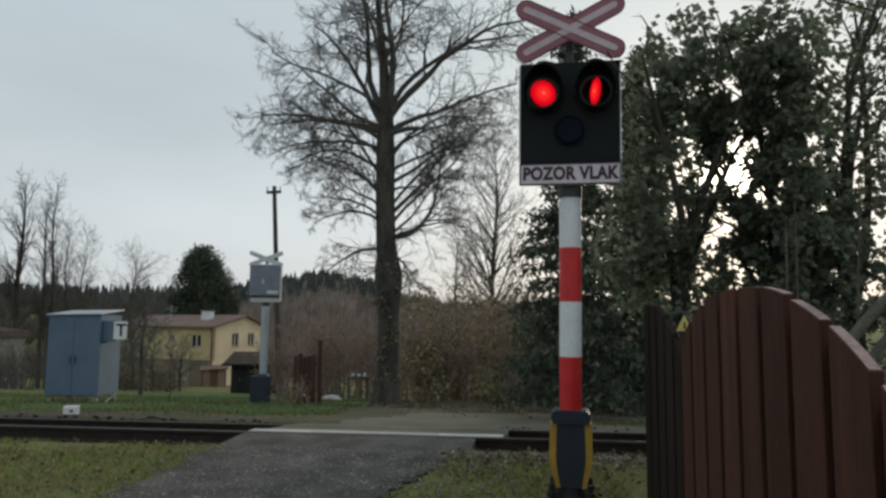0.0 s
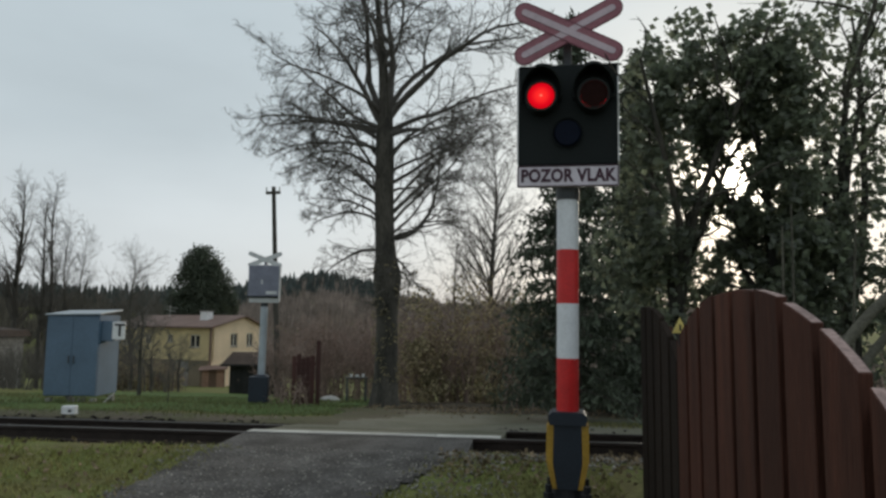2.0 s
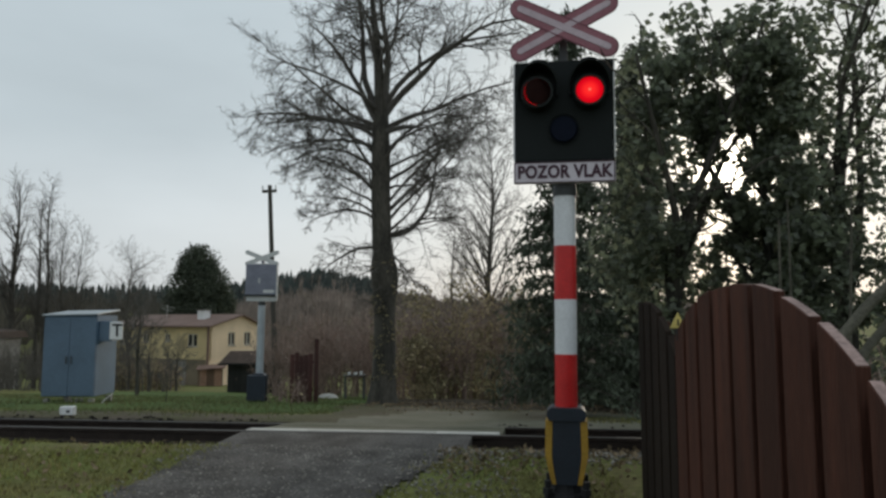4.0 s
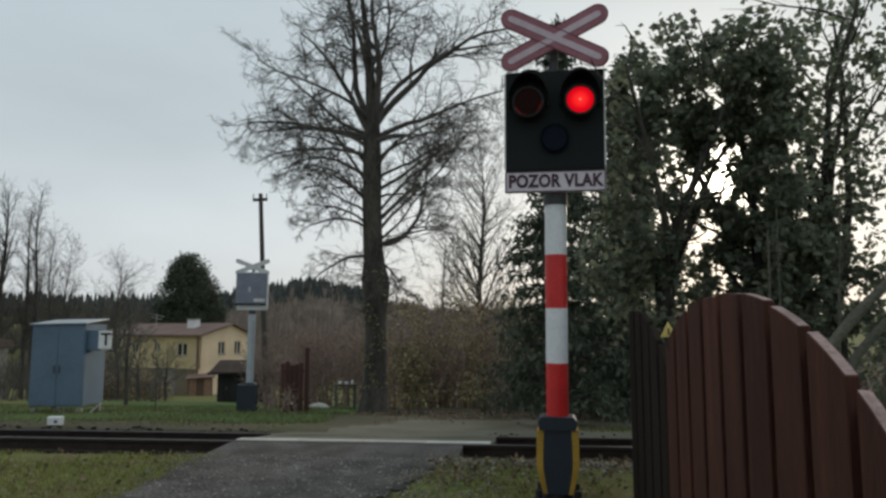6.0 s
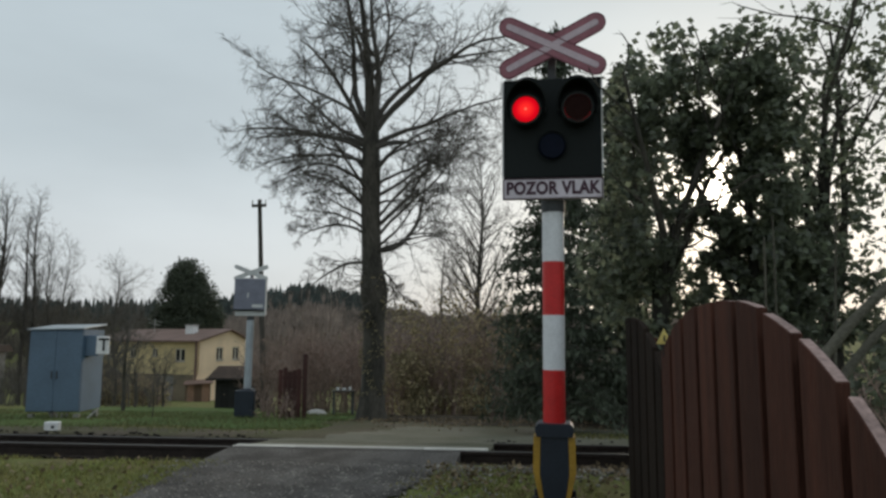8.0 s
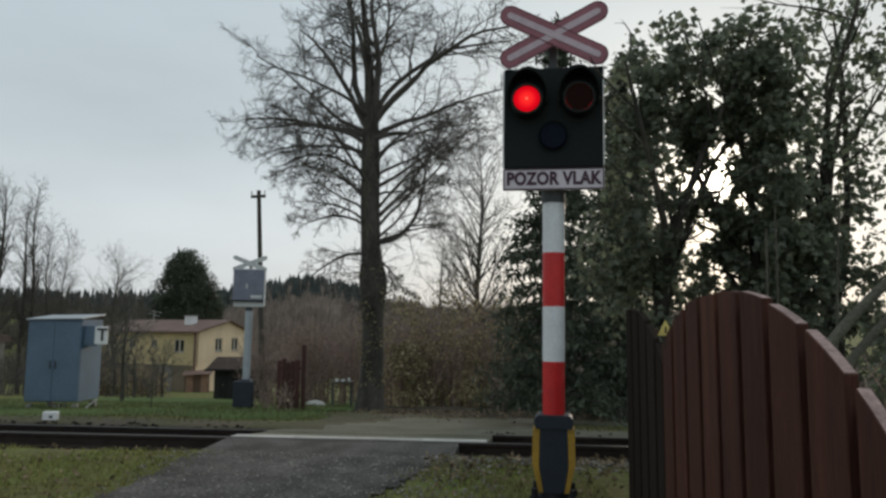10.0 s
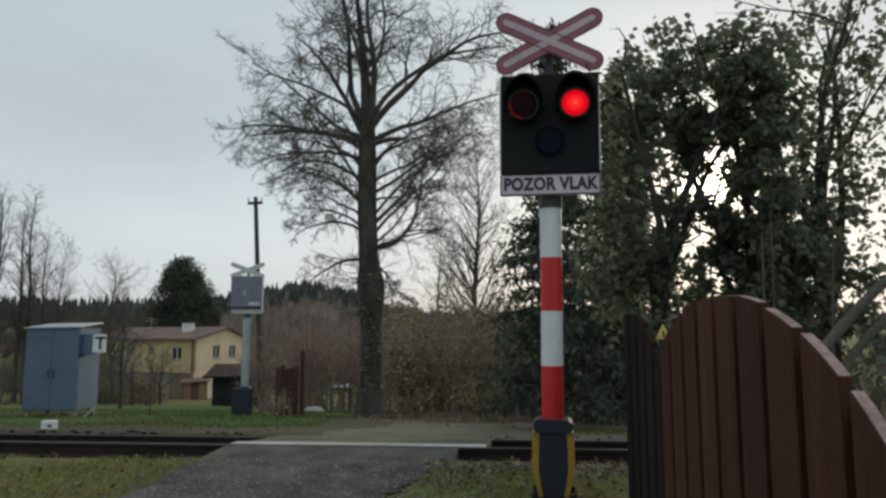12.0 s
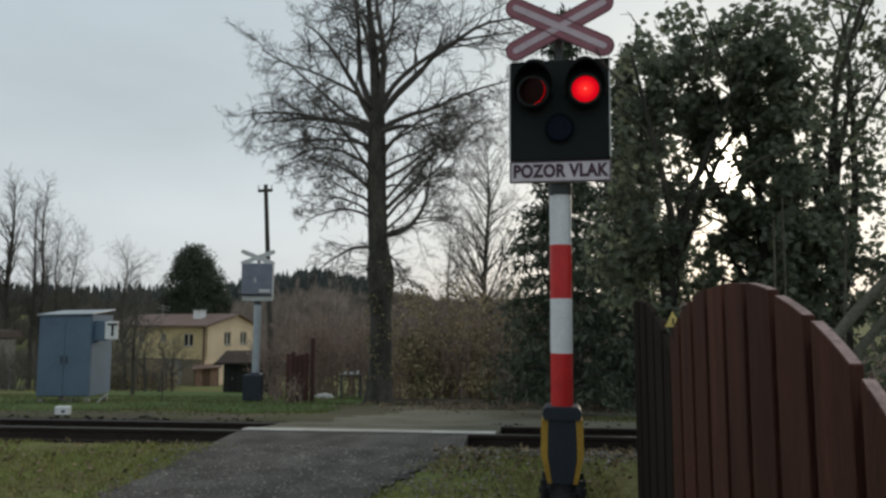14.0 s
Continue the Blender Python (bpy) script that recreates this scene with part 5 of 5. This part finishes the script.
    new("foliage", leaf_mesh("foliage", blob_points(rng, [(*b[:6], b[6] * 4.5) for b in blobs], 0.25, 0.7, 0.4), 0.21, M["needle"], rng)).parent = t


build_garden_trees()


def build_forest():
    """Woods on the far slopes: spruces on the ridge, bare wood below."""
    rng = np.random.default_rng(17)
    for name, material, count, s0, s1, hs, label in (("far_spruce_wood", "forest", 2600, 240, 420, (4, 9), "dark spruce wood along the far ridge"), ("far_bare_wood", "wood_far", 3600, 84, 330, (3, 7), "grey-brown leafless wood on the slope across the valley"), ("far_mixed_wood", "wood_dark", 2400, 70, 330, (3, 7), "dark brown-green mixed wood on the slope behind the tall trees")):
        v, f = [], []
        for _ in range(count):
            s = rng.uniform(s0, s1)
            x = rng.uniform(-1.0, 0.45) * (s + 20)
            y = s + track_y(x)
            z, h = land(x, y), rng.uniform(*hs)
            if (material == "wood_far" and x / y < -0.37) or (material == "wood_dark" and not -0.8 < x / y < -0.33):
                continue
            if material == "forest" and x / y > -0.06:
                continue
            if material == "forest" and x / y < -0.3 and rng.uniform() < 0.4:
                continue
            if material == "forest" and noise.noise(Vector((x / 35, s / 60, 0))) < -0.2 and s < 330:
                continue
            r = h * (0.2 if material == "forest" else 0.42)
            if material != "forest":
                for _ in range(26):
                    k = len(v)
                    a, q = rng.uniform(0, math.tau), rng.uniform(0, 1) ** 0.6
                    bx, by = x + 0.35 * r * math.cos(a), y + 0.35 * r * math.sin(a)
                    tx, ty = x + 1.3 * r * q * math.cos(a), y + 1.3 * r * q * math.sin(a)
                    tz, w = z + h * (1.0 - 0.45 * q * q) * rng.uniform(0.7, 1.0), 0.0011 * s * rng.uniform(0.5, 1.3)
                    v += [(bx - w, by, z + 0.15 * h * rng.uniform(0, 1)), (bx + w, by, z), (tx, ty, tz)]
                    f.append((k, k + 1, k + 2))
                continue
            tiers = ((0.05, 1.0, 0.55), (0.3, 0.75, 0.8), (0.55, 0.5, 1.0))
            for lo, w, hi in tiers:
                k = len(v)
                n = 7
                for i in range(n):
                    t = math.tau * i / n + rng.uniform(-0.3, 0.3)
                    rr = r * w * rng.uniform(0.6, 1.25)
                    v.append((x + rr * math.cos(t), y + rr * math.sin(t), z + h * lo + rng.normal(0, 0.05) * h))
                v.append((x + rng.normal(0, 0.04) * h, y, z + h * hi * rng.uniform(0.92, 1.05)))
                f += [(k + i, k + (i + 1) % n, k + n) for i in range(n)]
        me = bpy.data.meshes.new(name)
        me.from_pydata(v, [], f)
        me.materials.append(M[material])
        tagged(new(name, me), label, "woods", kind="stuff")


build_forest()


# ---------------------------------------------------------------- lineside cabinet
def build_cabinet():
    cab = thing("equipment_cabinet", pose(-7.60, 15.18, -0.48, 0, 0, 0), "grey-blue sheet metal equipment cabinet on short legs beside the track", "cabinet")
    part("body", boxed(-0.56, 0.52, 0.02, 0.97, 0.235, 1.90, 0.01), M["cab_side"], cab)
    for x0, x1 in ((-0.555, -0.022), (-0.016, 0.512)):
        d = part("door", boxed(x0, x1, -0.012, 0.017, 0.25, 1.87, 0.006), M["cab"], cab, "grey-blue cabinet door")
        hx = x1 - 0.05 if x0 < -0.1 else x0 + 0.05
        part("handle", boxed(hx - 0.012, hx + 0.012, -0.035, -0.013, 0.90, 1.06, 0.004), M["collar"], d)
    bm = bmesh.new()
    box(bm, -0.60, 0.55, -0.05, 1.02, 1.885, 1.912, 0.006)
    for v in bm.verts:
        v.co.z += 0.02 * (v.co.x + 0.6) + 0.09 * (v.co.y + 0.05)
    part("roof", bm, M["cab_roof"], cab, "pale zinc roof sheet")
    for x, y in ((-0.48, 0.08), (0.44, 0.08), (-0.48, 0.9), (0.44, 0.9)):
        part("leg", boxed(x - 0.05, x + 0.05, y - 0.05, y + 0.05, -0.2, 0.188), M["concrete"], cab)
    for x in (-0.12, -0.02, 0.08, 0.18):
        part("cable_duct", cyl(bmesh.new(), (x, 0.2, -0.25), (x, 0.2, 0.189), 0.03, n=10), M["pipe"], cab)
    part("stay", cyl(bmesh.new(), (0.60, -0.10, 0.0), (0.86, 0.12, 0.30), 0.018, n=8), M["pipe"], cab, "pale slanting pipe")
    # telephone box on the side with its T plate
    tb = part("phone_box", boxed(0.523, 0.80, 0.10, 0.42, 1.36, 1.78, 0.008), M["cab"], cab)
    pl = part("plate", boxed(0.76, 1.02, 0.06, 0.097, 1.40, 1.76, 0.006), M["white"], tb, "white plate with a black letter")
    me = text_mesh("T", 0.26, M["black"], 0.003)
    w = new("lettering", me)
    w.matrix_basis = pose(0.915, 0.056, 1.58, 90)
    w.parent = tb
    tagged(w, "black letter")
    mk = thing("marker_block", pose(-5.50, 11.0, land(-5.5, 11.0), 0, 0, 4), "small white painted concrete marker block by the rail", "marker block")
    part("block", boxed(-0.10, 0.10, -0.06, 0.06, -0.06, 0.13, 0.012), M["white"], mk)
    part("mark", boxed(0.0, 0.05, -0.063, -0.0605, 0.04, 0.08), M["collar"], mk, "grey mark")


build_cabinet()


# ---------------------------------------------------------------- yellow house, shed, gate and pole
def build_house():
    # origin at the corner towards the track; x runs along the gable wall, y along the long wall
    turn = math.degrees(math.atan2(6.0, 2.5))
    z = -4.3
    h = thing("house", pose(-19.7, 63.0, z, 0, 0, turn), "two-storey yellow rendered house with a low brown roof", "house")
    W, Ln, H = 6.9, 11.2, 5.2
    RX = 4.1
    t = 0.3

    def wall(name, along, length, openings, material, label):
        """A wall with real openings, built from piers between them."""
        bm = bmesh.new()
        cuts = sorted(openings)
        cur = 0.0
        for a, b, z0, z1 in cuts:
            spans = ((cur, a, 2.3, H), (a, b, 2.3, z0), (a, b, z1, H))
            for p, q, c, d in spans:
                if q - p > 0.01 and d - c > 0.01:
                    (box(bm, p, q, 0, t, c, d) if along == "x" else box(bm, 0, t, p, q, c, d))
            cur = b
        (box(bm, cur, length, 0, t, 2.3, H) if along == "x" else box(bm, 0, t, cur, length, 2.3, H))
        return part(name, bm, material, h, label)

    def window(along, a, b, z0, z1, where):
        o = part("window_frame", bmesh.new(), M["frame_pale"], where, "cream painted window frame")
        bm = bmesh.new()
        m = 0.09
        mid = (a + b) / 2
        for p, q, c, d in ((a, b, z0, z0 + m), (a, b, z1 - m, z1), (a, a + m, z0 + m, z1 - m), (b - m, b, z0 + m, z1 - m), (mid - 0.08, mid + 0.08, z0 + m, z1 - m)):
            (box(bm, p, q, 0.08, 0.14, c, d) if along == "x" else box(bm, 0.08, 0.14, p, q, c, d))
        bm.to_mesh(o.data)
        bm.free()
        for p, q in ((a + m, mid - 0.08), (mid + 0.08, b - m)):
            part("pane", boxed(p, q, 0.105, 0.115, z0 + m, z1 - m) if along == "x" else boxed(0.105, 0.115, p, q, z0 + m, z1 - m), M["glass"], where)
        part("sill", boxed(a - 0.05, b + 0.05, -0.08, 0.1, z0 - 0.05, z0) if along == "x" else boxed(-0.08, 0.1, a - 0.05, b + 0.05, z0 - 0.05, z0), M["concrete"], where)

    gw = ((2.5, 3.45, 3.45, 4.6), (4.75, 5.7, 3.45, 4.6))
    lw = ((1.3, 2.4, 3.4, 4.5), (4.3, 4.95, 3.8, 4.5), (6.7, 7.45, 3.7, 4.45), (9.4, 10.2, 3.5, 4.45))
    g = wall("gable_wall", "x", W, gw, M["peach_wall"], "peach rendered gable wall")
    for o in gw:
        window("x", *o, g)
    bm = prism(bmesh.new(), ((0, H), (W, H), (RX, H + 0.9)), 0.0, t)
    part("gable_top", bm, M["peach_wall"], h)
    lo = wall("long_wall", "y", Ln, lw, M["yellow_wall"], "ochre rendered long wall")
    for o in lw:
        window("y", *o, lo)
    part("back_wall", boxed(W - t, W, t, Ln, 0, H), M["yellow_wall"], h)
    part("end_wall", boxed(t, W - t, Ln - t, Ln, 0, H), M["yellow_wall"], h)
    part("lower_gable_wall", boxed(0.0, W, 0.003, t, 0, 2.3), M["peach_wall"], h)
    # darker than the wall above, to carry its shadow in the colour
    part("lower_long_wall", boxed(0.02, t, t, Ln, 0, 2.3), M["shaded_wall"], h, "ground-floor wall with shadow put into its brown")
    part("floor_slab", boxed(t, W - t, t, Ln - t, 2.2, 2.35), M["concrete"], h)
    part("door", boxed(-0.03, 0.016, 2.45, 3.8, 0, 2.15, 0.01), M["concrete"], h, "pale garage door")
    for s in (0, 1):
        bm = bmesh.new()
        e, ap = -0.45, H + 0.9
        a = (e, H - 0.14) if s == 0 else (W - e, H - 0.14)
        o = (a, (RX, ap), (RX, ap + 0.14), (a[0], a[1] + 0.14))
        part("roof", prism(bm, o, -0.4, Ln + 0.4), M["roof"], h, "low brown sheet roof slope")
    ch = part("chimney", boxed(2.0, 2.75, 2.3, 3.1, H + 0.3, H + 1.35), M["white"], h, "white chimney")
    part("chimney_cap", boxed(1.9, 2.85, 2.2, 3.2, H + 1.351, H + 1.42), M["concrete"], ch)
    ae = part("roof_aerial", cyl(bmesh.new(), (2.2, 6.8, H + 0.5), (2.2, 6.8, H + 1.9), 0.03, n=6), M["pipe"], h, "thin pale roof aerial")
    for zz, w in ((1.75, 0.9), (1.45, 0.7)):
        part("aerial_bar", cyl(bmesh.new(), (2.2, 6.8 - w, H + zz - 0.15), (2.2, 6.8 + w, H + zz + 0.15), 0.02, n=5), M["pipe"], ae)
    part("downpipe", cyl(bmesh.new(), (-0.06, 0.1, 0.1), (-0.06, 0.1, H - 0.1), 0.09, n=8), M["roof"], h)
    # lean-to beside the corner
    x, y = -18.75, 60.6
    lt = thing("lean_to", pose(x, y, land(x, y), 0, 0, 12), "small reddish-brown lean-to with a sloping roof by the house", "lean-to")
    for xx, w in ((-0.85, 0.5), (0.30, 0.5)):
        part("wall", boxed(xx, xx + w, 0, 0.15, -0.3, 1.42), M["brick_wall"], lt)
    part("back_wall", boxed(-0.9, 0.85, 1.2, 1.3, -0.3, 1.60), M["brick_wall"], lt)
    part("door", boxed(-0.33, 0.28, 0.06, 0.1, -0.2, 1.38), M["frame_wood"], lt)
    bm = bmesh.new()
    box(bm, -1.15, 1.15, -0.35, 1.45, 1.44, 1.52)
    for v in bm.verts:
        v.co.z += 0.12 * v.co.y + 0.06 * v.co.x
    part("roof", bm, M["roof"], lt)
    for xx in (-0.98, 0.86):
        part("post", boxed(xx, xx + 0.1, -0.2, -0.1, -0.3, 1.40), M["frame_wood"], lt)


build_house()


def build_sundries():
    x, y = -9.45, 38
    z = land(x, y) + 0.3
    sh = thing("shed", pose(x, y, z, 0, 0, 8), "low dark tarred wooden shed with a brown felt roof", "shed")
    for i in range(11):
        part("board", boxed(-1.29 + i * 0.235, -1.29 + i * 0.235 + 0.228, -0.8, -0.77, -0.5, 1.25), M["shed"], sh)
    part("wall", boxed(-1.29, 1.29, -0.765, 0.8, -0.5, 1.25), M["shed"], sh)
    bm = boxed(-1.72, 1.72, -1.15, 1.15, 1.251, 1.86)
    for v in bm.verts:
        if v.co.z > 1.5:
            v.co.x, v.co.y = v.co.x * 0.74, v.co.y * 0.12
    part("roof", bm, M["shed_roof"], sh, "brown felt roof")
    part("fascia", boxed(-1.73, 1.73, -1.18, -1.152, 1.20, 1.30), M["shed"], sh)
    # red garden gate beyond the track
    x, y = -3.18, 17.5
    gt = thing("garden_gate", pose(x, y, land(x, y), 0, 0, 12), "narrow red-brown board gate beside the far signal", "gate")
    for i in range(4):
        part("board", boxed(-0.24 + i * 0.105, -0.24 + i * 0.105 + 0.101, -0.012, 0.012, 0.06, 1.22 - 0.03 * ((i * 3) % 4)), M["red_gate"], gt)
    for zz in (0.3, 0.95):
        part("cross_rail", boxed(-0.25, 0.20, 0.013, 0.05, zz, zz + 0.07), M["red_gate"], gt)
    for xx, h in ((-0.30, 1.18), (0.26, 1.54)):
        part("post", boxed(xx - 0.05, xx + 0.05, -0.05, 0.05, -0.25, h, 0.008), M["red_gate"], gt)
    # telegraph pole
    x, y = -6.62, 30
    z = land(x, y)
    tp = thing("utility_pole", pose(x, y, z, 0, -3.0, 0), "slightly leaning weathered timber utility pole with a short crossarm", "utility pole")
    part("pole", cyl(bmesh.new(), (0, 0, -0.3), (0, 0, 6.95 - z), 0.125, 0.085, n=12), M["timber"], tp)
    part("crossarm", boxed(-0.30, 0.30, -0.14, -0.09, 6.62 - z, 6.74 - z), M["timber"], tp)
    for xx in (-0.27, 0.27):
        part("insulator", cyl(bmesh.new(), (xx, -0.115, 6.741 - z), (xx, -0.115, 6.92 - z), 0.04, 0.03, n=8), M["white"], tp)
    x, y = -29.6, 44
    ob = thing("outbuilding", pose(x, y, land(x, y), 0, 0, 4), "low pale rendered outbuilding with a dark roof", "outbuilding")
    part("wall", boxed(-3.2, 2.5, 0, 4, -0.4, 3.0), M["concrete"], ob)
    part("roof", prism(bmesh.new(), ((-3.5, 2.95), (2.8, 2.95), (2.6, 3.35), (-3.3, 3.9)), -0.4, 4.4), M["shed_roof"], ob)
    part("door", boxed(0.4, 1.5, -0.04, -0.003, -0.2, 1.9), M["frame_wood"], ob)
    x, y = -3.35, 22.5
    st = bmesh.new()
    bmesh.ops.create_icosphere(st, subdivisions=2, radius=0.24)
    for v in st.verts:
        v.co = Vector((v.co.x * 1.4, v.co.y, v.co.z * 0.55)) * (1 + 0.3 * noise.noise(v.co * 5))
    ob = part("boulder", st, M["pipe"])
    ob.location = (x, y, land(x, y) + 0.06)
    tagged(ob, "pale flat boulder lying in the grass", "boulder")
    # garden table by the big tree
    x, y = -2.46, 21.5
    tb = thing("garden_table", pose(x, y, land(x, y), 0, 0, 10), "small weathered garden table on thin legs below the tree", "table")
    part("tabletop", boxed(-0.32, 0.32, -0.25, 0.25, 0.68, 0.72, 0.01), M["timber"], tb)
    for a in (-0.27, 0.27):
        for b in (-0.2, 0.2):
            part("leg", cyl(bmesh.new(), (a, b, -0.1), (a, b, 0.679), 0.022, n=8), M["collar"], tb)
    for dx, r, h in ((-0.16, 0.045, 0.06), (0.02, 0.06, 0.045), (0.19, 0.04, 0.08)):
        pot = thing("flower_pot", pose(x + dx, y, land(x, y) + 0.721), "small pale flower pot standing on the garden table", "flower pot", "pots on the garden table")
        part("pot", cyl(bmesh.new(), (0, 0, 0), (0, 0, h), r * 0.75, r, n=14), M["white"], pot)
        part("rim", cyl(bmesh.new(), (0, 0, h), (0, 0, h + 0.015), r * 1.1, n=14), M["white"], pot)


build_sundries()


# ---------------------------------------------------------------- what moves
def motions():
    """The two lights flash by turns: each lens swings its lit face out and back."""
    half = 0.579
    changes = [0.03 + half * (k - 1) for k in range(27)]

    def angle(t, first):
        a = first
        for c in changes:
            turning_on = round((a - first) / 180) % 2 == (1 if first == 0.0 else 0)
            lead = 0.03 if turning_on else -0.03
            a += 180 * max(0.0, min(1.0, (t - c + lead + 0.06) / 0.12))
        return a

    for disc, first in zip(FLASHERS, (180.0, 0.0)):
        x, y, z = disc.matrix_basis.translation
        times = {0.0, 14.0}
        for c in changes:
            times |= {round(c + d, 3) for d in (-0.105, -0.075, -0.045, -0.015, 0.015, 0.045, 0.075, 0.105) if 0.0 < c + d < 14.0}
        walk(disc, [(t, pose(x, y, z, 0, 0, angle(t, first))) for t in sorted(times)])


motions()
